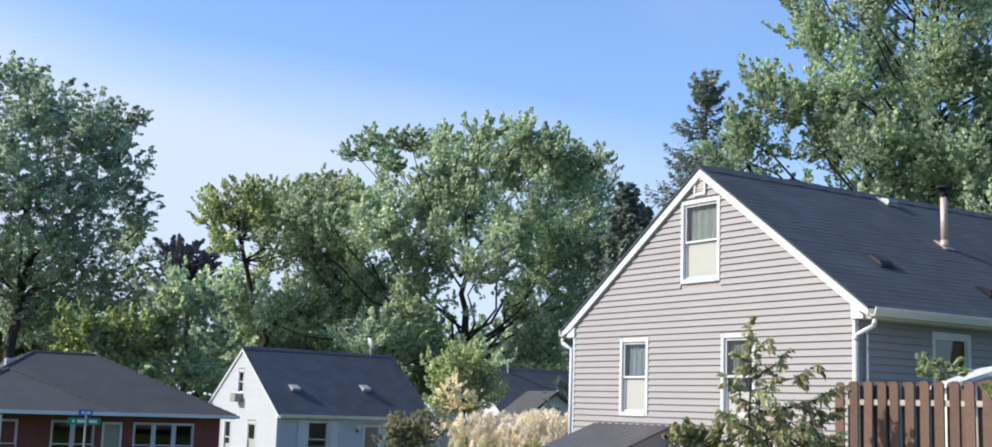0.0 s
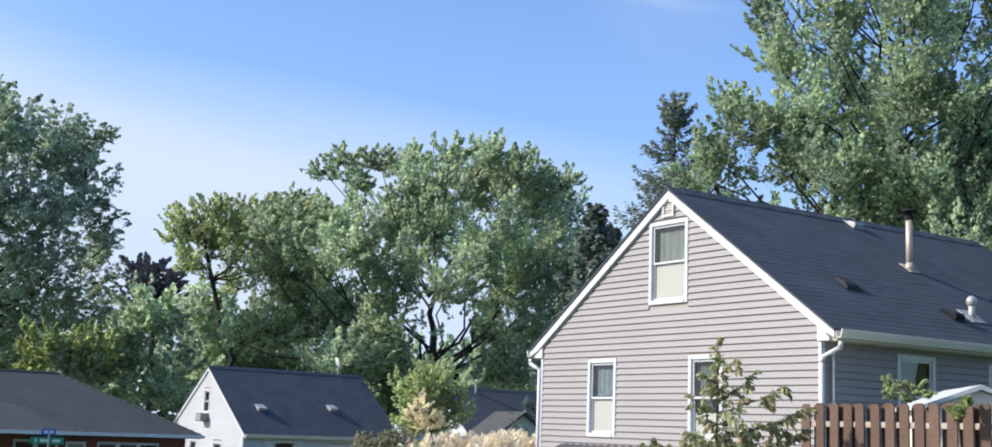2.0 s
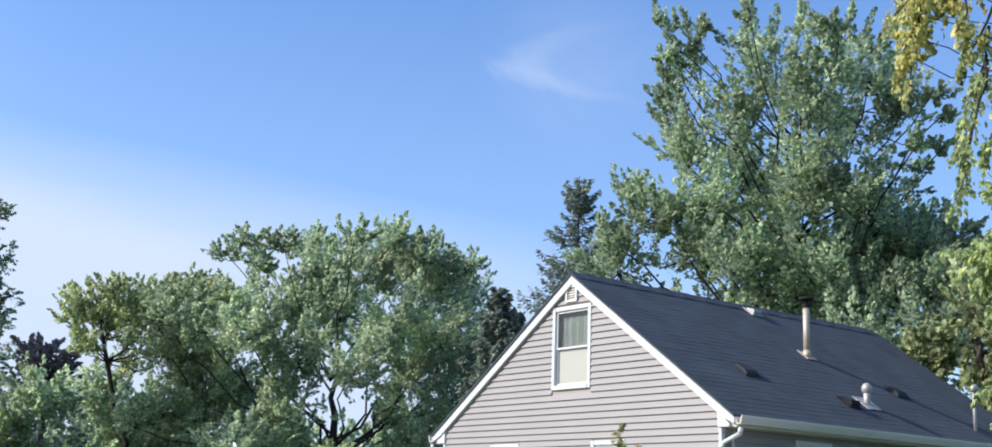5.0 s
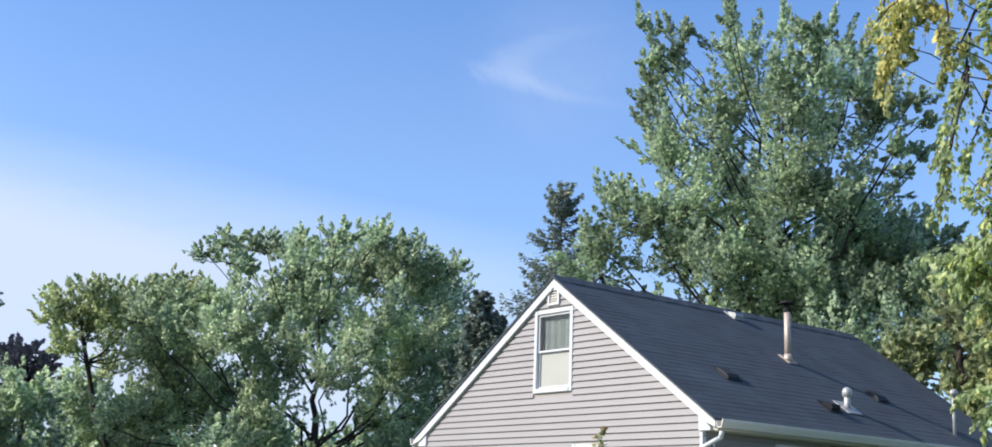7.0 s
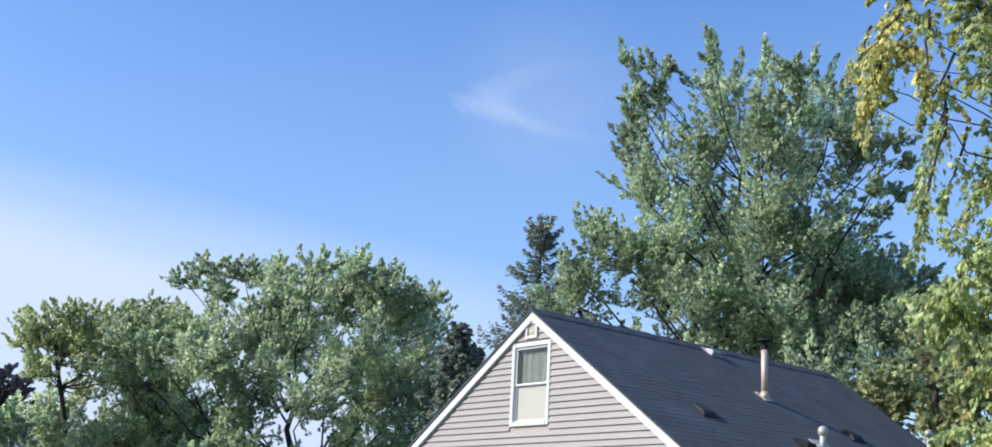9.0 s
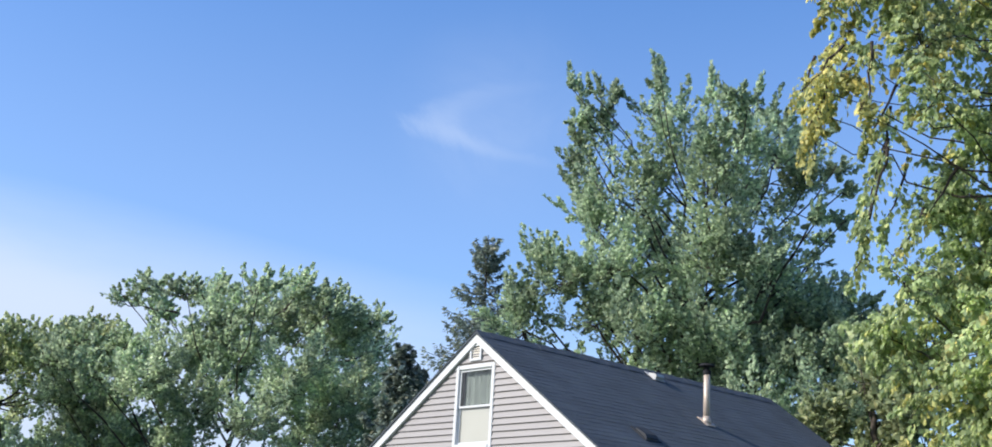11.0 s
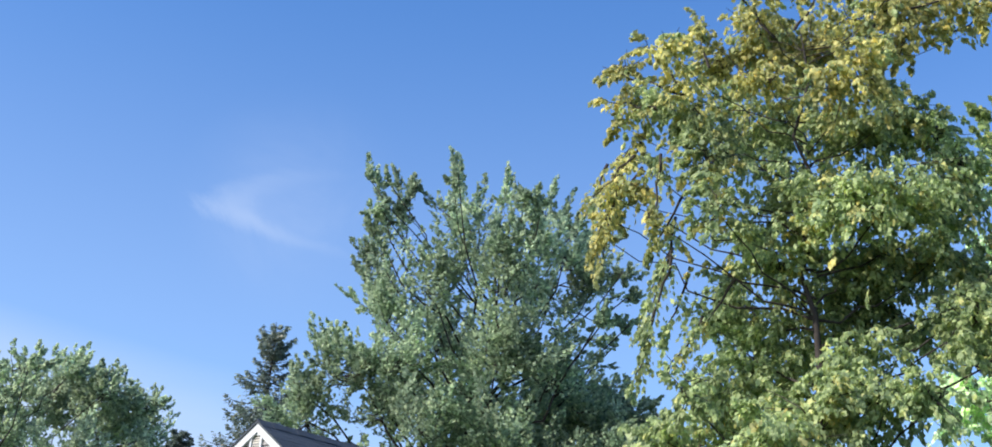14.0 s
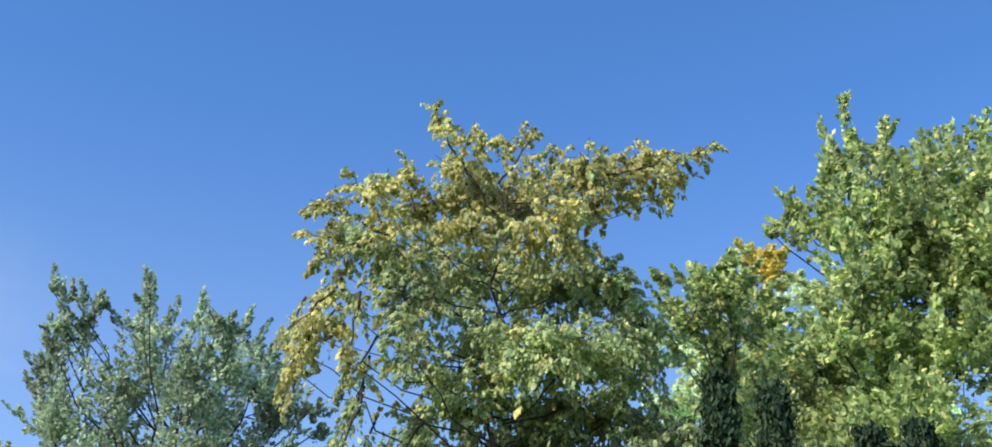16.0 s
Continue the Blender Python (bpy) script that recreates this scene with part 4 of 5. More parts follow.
bmesh.ops.create_uvsphere(bm, u_segments=18, v_segments=10, radius=0.6, matrix=Matrix.Diagonal((1, 1, 1, 1)))
bmesh.ops.delete(bm, geom=[v for v in bm.verts if v.co.z > -0.42], context="VERTS")
bmesh.ops.solidify(bm, geom=bm.faces[:], thickness=0.02)
dish = part("satellite_dish", bm, M_WHITE, white_house, "pale satellite dish on the ridge", True)
dish.matrix_basis = pose(6.75, 3.6, 4.50, 62, 0, 70) @ pose(0, 0, 0.5)
part("dish_arm", rod(bmesh.new(), (6.75, 3.62, 4.0), (6.75, 3.6, 4.47), 0.03, 0.03, 8), M_ZINC, white_house)

grey_house = cape_house("house", "pale stucco house with dark roof and front gable", (0.6, 57.81), 7.4, 3.7, 11.0, 0.92, 0.9, 3.62, 0.25, -1.75,
                        M_HOUSE_G, M_SHINGLE, M_WHITE, 0.24, [(3.3, 4.1, 1.6, 2.7, "")], [(1.0, 2.0, -0.9, 0.5, "")], course=0.3)
part("roof_stack", rod(bmesh.new(), (2.1, 3.4, 3.3), (2.1, 3.4, 3.95), 0.05, 0.05, 10), M_ZINC, grey_house, "pale vent stack")
PX, PY = 2.55, 55.0
porch = empty("porch", pose(PX, PY, 0, rz=32.93), "small gabled front porch with pale walls and brown roof", "porch")
part("body", prism(bmesh.new(), [(-1.25, -1.75), (1.25, -1.75), (1.25, 1.5), (0, 2.35), (-1.25, 1.5)], 1, 0.1, 2.1), M_HOUSE_G, porch)
for s in (-1, 1):
    part("roof", prism(bmesh.new(), [(0, 2.36), (s * 1.5, 1.34), (s * 1.5, 1.44), (0, 2.48)], 1, -0.1, 2.2), M_SHINGLE_B, porch, "brown shingle slope")


def hip_roof(parent, x0, x1, y0, y1, ze, zr, mat, run=None):
    """A hip roof over a rectangle, with its ridge along the longer side."""
    h = min(x1 - x0, y1 - y0) / 2 if run is None else run
    if x1 - x0 >= y1 - y0:
        ridge = ((x0 + h, (y0 + y1) / 2), (x1 - h, (y0 + y1) / 2))
    else:
        ridge = (((x0 + x1) / 2, y0 + h), ((x0 + x1) / 2, y1 - h))
    bm = bmesh.new()
    lo = [bm.verts.new((*c, ze - 0.12)) for c in ((x0, y0), (x1, y0), (x1, y1), (x0, y1))]
    hi = [bm.verts.new((*c, ze)) for c in ((x0, y0), (x1, y0), (x1, y1), (x0, y1))]
    a, b = (bm.verts.new((*c, zr)) for c in ridge)
    for i in range(4):
        bm.faces.new((lo[i], lo[(i + 1) % 4], hi[(i + 1) % 4], hi[i]))
    bm.faces.new(lo[::-1])
    if x1 - x0 >= y1 - y0:
        for f in ((hi[0], hi[1], b, a), (hi[1], hi[2], b), (hi[2], hi[3], a, b), (hi[3], hi[0], a)):
            bm.faces.new(f)
    else:
        for f in ((hi[0], hi[1], a), (hi[1], hi[2], b, a), (hi[2], hi[3], b), (hi[3], hi[0], a, b)):
            bm.faces.new(f)
    roof = part("roof", bm, mat, parent, "brown-grey hip roof")
    # raised hip and ridge shingles
    cm = bmesh.new()
    ends = ((hi_xy, r) for hi_xy, r in (((x0, y0), ridge[0]), ((x1, y0), ridge[0] if x1 - x0 < y1 - y0 else ridge[1]), ((x1, y1), ridge[1]), ((x0, y1), ridge[1] if x1 - x0 < y1 - y0 else ridge[0])))
    for p, q in ends:
        p3, q3 = Vector((*p, ze)), Vector((*q, zr))
        k = max(4, int((q3 - p3).length / 0.3))
        for i in range(k):
            rod(cm, p3.lerp(q3, i / k), p3.lerp(q3, (i + 1) / k), 0.055, 0.04, 6)
    rod(cm, Vector((*ridge[0], zr)), Vector((*ridge[1], zr)), 0.05, 0.05, 6)
    part("hip_cap", cm, mat, roof)
    bm = bmesh.new()
    t = 0.1
    box(bm, x0 - t, x1 + t, y0 - t, y0 - 0.003, ze - 0.10, ze + 0.01)
    box(bm, x0 - t, x1 + t, y1 + 0.003, y1 + t, ze - 0.10, ze + 0.01)
    box(bm, x0 - t, x0 - 0.003, y0, y1, ze - 0.10, ze + 0.01)
    box(bm, x1 + 0.003, x1 + t, y0, y1, ze - 0.10, ze + 0.01)
    part("gutter", bm, M_WHITE, parent, "white gutter all round")
    return roof


brick = empty("house", pose(-17.62, 40.9, 0, rz=32.93), "low red brick house with brown-grey hip roof", "house")
hip_roof(brick, -0.4, 9.75, -0.45, 7.6, 1.09, 3.12, M_SHINGLE_B, 4.0)
hip_roof(brick, -0.6, 5.4, -1.25, 5.0, 1.10, 2.45, M_SHINGLE_B)
holes = [(3.5, 4.94, -0.75, 0.80), (5.2, 5.86, -1.65, 0.75), (6.25, 8.4, -0.75, 0.78)]
wall_part(brick, "front_wall", 1, 0.0, 9.35, 0.0, 0.2, -1.75, lambda x: 0.97, [(a + 0.06, b - 0.06, c + 0.06, e - 0.06) for a, b, c, e in holes], M_BRICK)
part("end_wall", boxed(9.15, 9.35, 0.2, 7.1, -1.75, 0.97), M_BRICK, brick)
part("end_wall", boxed(0.0, 0.2, 0.2, 7.1, -1.75, 0.97), M_BRICK, brick)
part("rear_wall", boxed(0.2, 9.15, 6.9, 7.1, -1.75, 0.97), M_BRICK, brick)
for a, b, c, e in (holes[0], holes[2]):
    m = 2 if b - a < 1.6 else 3
    for i in range(m):
        w = (b - a) / m
        sash_window(brick, 1, a + i * w + 0.004, a + (i + 1) * w - 0.004, c, e, 0.0, "", 0.04)
door = part("door", boxed(5.27, 5.79, 0.02, 0.06, -1.6, 0.68, bevel=0.005), M_ROOM, brick, "grey storm door")
part("door_frame", prism(bmesh.new(), [(5.19, -1.7), (5.27, -1.7), (5.27, 0.69), (5.79, 0.69), (5.79, -1.7), (5.87, -1.7), (5.87, 0.77), (5.19, 0.77)], 1, -0.03, 0.06), M_WHITE, brick)
part("porch_post", boxed(1.55, 1.70, -1.15, -1.0, -1.75, 0.96, bevel=0.01), M_WHITE, brick, "white porch post")
part("porch_post", boxed(-0.4, -0.25, -1.15, -1.0, -1.75, 0.96, bevel=0.01), M_WHITE, brick, "white porch post")
sash_window(brick, 1, 1.75, 2.45, -0.75, 0.80, -0.004, "", 0.04)
part("roof_vent", boxed(2.6, 2.95, 3.2, 3.55, 2.5, 2.85, bevel=0.03), M_ZINC, brick, "pale metal roof vent")

# ---- street name sign ----
sgn = empty("street_sign", pose(-12.05, 38.1, ground_h(-12.05, 38.1), rz=17), "metal post with green and blue street name blades", "street sign")
base_z = -ground_h(-12.3, 38.1)
part("post", rod(bmesh.new(), (0, 0, 0), (0, 0, base_z + 1.12), 0.03, 0.03, 10), M_ZINC, sgn, "galvanised post")
green = part("blade", boxed(-0.50, 0.42, -0.012, 0.012, base_z + 0.78, base_z + 0.98, bevel=0.004), M_GREEN, sgn, "green blade with white bars")
blue = part("blade", boxed(-0.22, 0.18, -0.012, 0.012, base_z + 1.04, base_z + 1.22, bevel=0.004), M_BLUE, sgn, "blue blade with pale bars")
for a, b in ((-0.38, -0.32), (-0.24, 0.02), (0.10, 0.32)):
    part("bar", boxed(a, b, -0.017, -0.0125, base_z + 0.84, base_z + 0.92), M_WHITE, green)
for a, b in ((-0.14, -0.04), (0.0, 0.12)):
    part("bar", boxed(a, b, -0.017, -0.0125, base_z + 1.09, base_z + 1.17), M_WHITE, blue)

# ---- trees and shrubs ----
# lobes: across, height, half width, half height
tree("maple_tree", "tall green maple behind the house, spiky crown", (11.35, 34.17),
     [([(-3.6, 16.27, 0.1, 0.29), (-3.05, 16.26, 0.1, 0.27), (-3.26, 15.43, 0.3, 0.42), (-3.44, 14.58, 0.42, 0.49), (-2.6, 15.34, 0.13, 0.3), (-3.21, 13.6, 0.6, 0.6), (-2.95, 12.68, 0.74, 0.63), (-2.69, 11.81, 0.85, 0.63), (-0.92, 16.53, 0.17, 0.46), (-0.98, 15.78, 0.34, 0.5), (-1.05, 14.87, 0.51, 0.64), (-0.45, 15.72, 0.25, 0.53), (0.55, 15.91, 0.25, 0.5), (1.09, 15.72, 0.25, 0.5), (1.66, 15.8, 0.25, 0.5), (2.18, 15.53, 0.27, 0.57), (2.73, 14.94, 0.23, 0.46), (-0.52, 13.75, 0.9, 0.86), (-1.61, 12.81, 0.78, 0.86)], L_MAPLE), ([(0.57, 14.48, 0.53, 0.68), (1.63, 14.53, 0.72, 0.6), (2.41, 14.19, 0.64, 0.72), (3.16, 14.47, 0.49, 0.34), (3.33, 13.32, 0.86, 0.6), (0.72, 13.23, 1.01, 0.93), (1.94, 12.61, 1.0, 0.82), (4.16, 13.83, 0.38, 0.11), (4.3, 13.04, 0.37, 0.11), (4.38, 12.2, 0.45, 0.13), (4.03, 11.62, 0.37, 0.11), (3.63, 12.25, 0.56, 0.3)], L_MAPLE), ([(-1.07, 11.19, 1.21, 1.03), (-2.33, 10.73, 1.06, 0.84), (-4.22, 11.09, 0.63, 0.4), (-3.58, 10.22, 1.02, 0.66), (-4.92, 9.58, 0.66, 0.51), (-4.64, 8.75, 0.98, 0.76), (-2.86, 9.06, 1.27, 0.94), (-1.08, 9.25, 1.38, 1.02), (0.51, 10.89, 1.4, 1.03), (0.65, 8.88, 1.6, 1.02), (2.14, 10.48, 1.14, 0.81), (2.52, 8.94, 1.56, 0.98), (3.94, 9.35, 1.13, 0.62), (4.56, 8.54, 0.72, 0.69), (3.65, 7.86, 1.26, 0.87), (1.48, 7.53, 1.62, 0.9), (-0.57, 7.71, 1.62, 0.81), (3.44, 6.48, 1.62, 1.08), (1.45, 6.14, 1.61, 0.9), (-1.1, 6.46, 1.8, 0.9), (4.73, 6.81, 0.9, 0.9), (0.75, 4.76, 2.14, 1.07), (1.76, 9.43, 1, 0.6), (3.29, 9.34, 1, 0.5), (4.62, 9.26, 0.7, 0.4), (2.43, 8.45, 1.2, 0.6), (4.09, 8.2, 1.1, 0.6), (0.21, 8.8, 1.1, 0.7), (-1.55, 8.79, 1, 0.7), (5.06, 7.59, 0.8, 0.6)], L_MAPLE)], 0.085, M_BARK_D, 0.28, 11, knit=1, cover=0.88, height_split=0.22, up=0.75, clump=0.46, shoot=3.0, inner=0.35, brush=0.45, ruffle=0.38,
     boughs=[(-2.2, 13.41, -3.63, 16.63, 0), (-2.31, 14, -2.83, 16.66, 0), (-2.4, 14, -2.3, 16.48, 0), (-0.39, 14.57, -1.07, 17.31, 0), (-0.57, 14.77, -2.1, 16.03, 0), (-0.2, 14.18, -0.12, 16.46, 0), (0.16, 14.37, 0.6, 16.64, 0), (0.88, 14.17, 0.8, 16.54, 0), (1.24, 13.97, 2.01, 16.55, 0), (1.59, 13.77, 2.55, 16.1, 0), (1.95, 14.16, 2.94, 15.21, 0), (-2.18, 12.25, -3.64, 15.01, 0), (-2.18, 12.06, -3.88, 13.62, 0), (-2.18, 11.87, -4.08, 12.64, 0), (-3.24, 10.72, -4.83, 11.28, 0), (-3.41, 9.97, -4.96, 9.76, 0), (2.31, 14.15, 4.25, 15, 0), (2.3, 13.77, 4.65, 13.75, 0), (2.29, 13.29, 4.54, 12.96, 0), (2.11, 12.63, 4.52, 12.29, 0), (2.1, 11.97, 4.03, 11.55, 0), (1.92, 10.86, 4.01, 10.93, 0), (1.91, 10.21, 4.13, 10.33, 0), (2.93, 9.5, 5.12, 9.89, 0), (3.42, 8.8, 5.26, 9.01, 0)])
tree("box_elder_tree", "box elder turning yellow, drooping leafy boughs", (10.2, 14.83),
     [([(-2.63, 10.43, 0.52, 0.36), (-2.03, 10.17, 0.55, 0.45), (-1.78, 9.44, 0.47, 0.5), (-1.63, 8.67, 0.32, 0.52), (-1.22, 9.8, 0.55, 0.55), (-0.45, 9.96, 0.65, 0.55), (0.34, 9.78, 0.74, 0.55), (1.07, 10.01, 0.55, 0.45), (1.55, 9.64, 0.45, 0.39), (1.88, 9.17, 0.44, 0.44), (-0.59, 8.9, 0.63, 0.54), (-1.12, 8.16, 0.44, 0.44), (0.18, 8.73, 0.73, 0.54), (1.03, 8.85, 0.73, 0.54), (1.69, 8.46, 0.57, 0.57), (-1.5, 7.4, 0.34, 0.4), (-0.72, 7.69, 0.62, 0.53), (0.3, 7.74, 0.81, 0.53), (1.32, 7.76, 0.71, 0.53), (2.04, 7.48, 0.43, 0.43)], L_YG), ([(-1.52, 12.91, 0.09, 0.21), (-1.31, 12.62, 0.21, 0.19), (-0.94, 12.38, 0.29, 0.21), (-0.06, 12.43, 0.23, 0.27), (2.64, 12.27, 0.31, 0.14), (2.2, 12.12, 0.39, 0.23), (1.63, 12.02, 0.41, 0.29), (1.0, 12.02, 0.37, 0.31), (0.5, 11.66, 0.47, 0.37), (-3.04, 11.08, 0.36, 0.32), (-2.44, 11.36, 0.4, 0.34), (-1.95, 11.7, 0.22, 0.31), (-0.94, 11.59, 0.47, 0.45), (-1.49, 10.94, 0.54, 0.46), (-0.3, 11.13, 0.56, 0.54), (0.42, 10.76, 0.66, 0.54)], L_YY), ([(-1.53, 5.48, 0.64, 0.6), (-1.88, 4.78, 0.45, 0.51), (-0.97, 5.05, 0.78, 0.72), (-0.23, 5.4, 0.73, 0.78), (-1.15, 4.2, 0.9, 0.59), (-0.13, 4.22, 0.81, 0.72), (-1.65, 3.51, 0.8, 0.54), (-0.79, 3.22, 0.98, 0.63), (0.13, 3.34, 0.89, 0.71)], L_YG), ([(-2.1, 5.85, 0.36, 0.42), (-1.55, 6.78, 0.56, 0.46), (-1.37, 5.86, 0.6, 0.51), (-0.66, 6.42, 0.61, 0.55), (-0.41, 5.69, 0.6, 0.51), (0.3, 6.24, 0.61, 0.55), (0.61, 5.61, 0.6, 0.51), (1.07, 6.59, 0.46, 0.52), (1.28, 5.78, 0.46, 0.51), (-2.35, 5.2, 0.5, 0.45), (1.9, 6.9, 0.6, 0.5), (2.5, 7.4, 0.5, 0.5), (2.9, 6.8, 0.5, 0.5), (0.2, 7.0, 0.6, 0.4)], L_YG), ([(1.16, 11.29, 0.5, 0.36), (-3.14, 10.21, 0.24, 0.3), (-3.27, 8.97, 0.29, 0.35), (-3.32, 8.31, 0.15, 0.38), (-2.87, 8.87, 0.29, 0.19), (-0.83, 10.76, 0.5, 0.3), (2.31, 11.56, 0.18, 0.14), (-3.08, 9.57, 0.25, 0.25), (-3.3, 8.61, 0.21, 0.23), (-2.65, 8.53, 0.17, 0.21), (-2.54, 9.37, 0.23, 0.21)], L_YY)], 0.062, M_BARK_D, 0.125, 12, blend=0.12, cover=0.85, height_split=0.16, up=0.3, droop=0.6, clump=0.36, knit=3, knit_size=0.34, shoot=2.6, inner=0.25, brush=0.30, per=14, ruffle=0.7,
     boughs=[(-0.74, 11.54, -1.6, 13.05, 1), (-0.44, 11.65, 0.12, 12.77, 1), (0.66, 11.52, 1.8, 12.5, 1), (0.87, 11.87, 3.06, 12.56, 1), (1.27, 11.86, 2.36, 11.79, 1), (1.55, 11.28, 2.67, 11.9, 1), (-1.75, 11.09, -1.99, 12.09, 1), (-2.14, 10.76, -2.9, 11.74, 1), (-2.13, 10.65, -3.44, 11.23, 1), (-2.53, 10.43, -3.48, 10.77, 1), (-2.8, 9.88, -3.16, 9.24, 1), (-2.89, 9.66, -3.53, 8.92, 1), (-3.07, 9.45, -3.56, 8, 1), (-2.49, 9.66, -2.62, 8.41, 0), (-1.69, 9.44, -1.66, 8.21, 0), (-2.25, 8.61, -2.65, 7.22, 0), (-2.31, 8, -2.71, 6.64, 0), (-1.36, 7.61, -1.98, 6.75, 0), (-2.29, 8.12, -2.72, 6.85, 0), (-2.54, 7.2, -2.87, 6.03, 0), (-2.06, 7.72, -2.43, 6.73, 0), (-3.13, 9.4, -3.4, 7.85, 1), (-3.31, 9.53, -3.56, 8.86, 1), (-2.77, 9.45, -3.15, 8.8, 0), (-2.09, 9.05, -2.68, 8.07, 0), (-1.84, 7.05, -2.36, 6.18, 0)])
tree("apple_tree", "large green tree with a few yellow leaves", (15.62, 12.49),
     [([(-0.17, 13.9, 0.14, 0.39), (-0.42, 13.15, 0.21, 0.3), (0.42, 13.3, 0.18, 0.37), (0.29, 12.75, 0.27, 0.29), (-0.6, 12.48, 0.38, 0.27), (-1.26, 12.05, 0.36, 0.2), (-1.62, 11.76, 0.2, 0.11), (0.75, 12.44, 0.61, 0.4), (1.31, 12.84, 0.29, 0.34), (1.91, 13.04, 0.27, 0.43), (1.73, 12.16, 0.63, 0.6), (0.08, 11.8, 0.73, 0.51), (-0.76, 11.64, 0.49, 0.38), (0.94, 11.34, 0.84, 0.62), (-0.33, 10.66, 0.82, 0.61), (0.62, 10.23, 0.93, 0.6), (1.55, 10.68, 0.82, 0.82), (-0.71, 9.68, 0.6, 0.49), (0.05, 9.3, 0.7, 0.59), (0.97, 9.01, 0.91, 0.8), (-0.51, 8.49, 0.79, 0.59), (0.38, 7.92, 1.0, 0.62), (2.31, 11.48, 0.77, 0.99), (2.18, 9.83, 0.96, 1.18), (-1.2, 8.15, 0.6, 0.55), (-0.8, 7.5, 0.7, 0.5), (-0.15, 7.1, 0.7, 0.5), (-2.0, 7.6, 0.6, 0.5), (-1.9, 8.6, 0.5, 0.5), (-1.1, 9.2, 0.55, 0.5), (0.9, 7.1, 0.8, 0.6)], L_RIGHT)], 0.078, M_BARK_D, 0.17, 13, knit=4, knit_size=0.34, shoot=2.8, cover=1.0, height_split=0.25, up=0.5, clump=0.38, brush=0.26, per=15, ruffle=0.7,
     boughs=[(-0.28, 12.25, -0.18, 14.3, 0), (-0.46, 12.53, -0.6, 13.87, 0), (0.16, 12.66, 0.57, 13.69, 0), (-0.56, 11.59, -1.45, 12.4, 0), (-0.8, 11.16, -1.59, 11.93, 0)])
tree("elm_tree", "dark green tree between neighbouring trees", (18.69, 19.49),
     [([(-0.81, 14.2, 0.5, 0.38), (0.06, 14.42, 0.53, 0.47), (-0.4, 13.4, 0.82, 0.61), (0.61, 13.76, 0.67, 0.67), (0.98, 12.89, 0.67, 0.67), (-0.98, 12.79, 0.58, 0.72), (1.35, 11.98, 0.86, 0.86), (-0.02, 12.17, 0.72, 0.72), (0.62, 10.98, 0.99, 0.85), (1.82, 10.94, 0.85, 0.85), (-1.74, 9.43, 0.69, 0.69), (-0.75, 9.0, 0.69, 0.69), (-1.66, 8.62, 0.83, 0.69), (2.5, 9.7, 0.9, 0.8), (3.2, 9.1, 0.9, 0.8), (0.6, 9.7, 0.9, 0.8), (3.3, 10.8, 0.8, 0.8)], L_RIGHT)], 0.105, M_BARK_D, 0.18, 14, cover=1.1, up=0.5, clump=0.4)
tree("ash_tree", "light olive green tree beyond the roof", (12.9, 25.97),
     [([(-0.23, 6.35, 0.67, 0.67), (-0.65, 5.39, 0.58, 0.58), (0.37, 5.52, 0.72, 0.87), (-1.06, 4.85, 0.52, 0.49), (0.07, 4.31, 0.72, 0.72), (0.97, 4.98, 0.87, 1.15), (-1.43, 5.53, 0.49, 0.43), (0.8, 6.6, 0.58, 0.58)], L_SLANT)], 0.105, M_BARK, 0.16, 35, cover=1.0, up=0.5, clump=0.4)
tree("birch_tree", "golden yellow autumn tree behind green trees", (23.49, 23.18),
     [([(0.41, 17.6, 0.65, 0.36), (0.13, 17.32, 0.4, 0.29), (0.78, 17.44, 0.4, 0.29), (0.45, 16.72, 0.54, 0.54), (0.46, 15.4, 0.71, 1.06)], L_GOLD)], 0.13, M_BARK, 0.16, 15, cover=1.0, clump=0.4)
tree("willow_tree", "pale grey-green willow in the distance", (28.17, 28.4),
     [([(-1.73, 17.5, 1.06, 0.94), (-1.14, 16.38, 1.05, 1.26), (2.36, 19.16, 0.99, 1.21), (2.33, 17.15, 1.06, 1.27), (4.9, 15.5, 1.26, 1.26), (-1.79, 14.88, 1.25, 1.25), (-2.79, 10.87, 1.22, 0.93), (-1.52, 11.04, 1.22, 1.14), (-3.74, 10.12, 1.21, 0.93), (-1.07, 10.07, 1.21, 1.21)], L_WILLOW)], 0.16, M_BARK, 0.30, 16, cover=0.9, droop=0.5, clump=0.5)
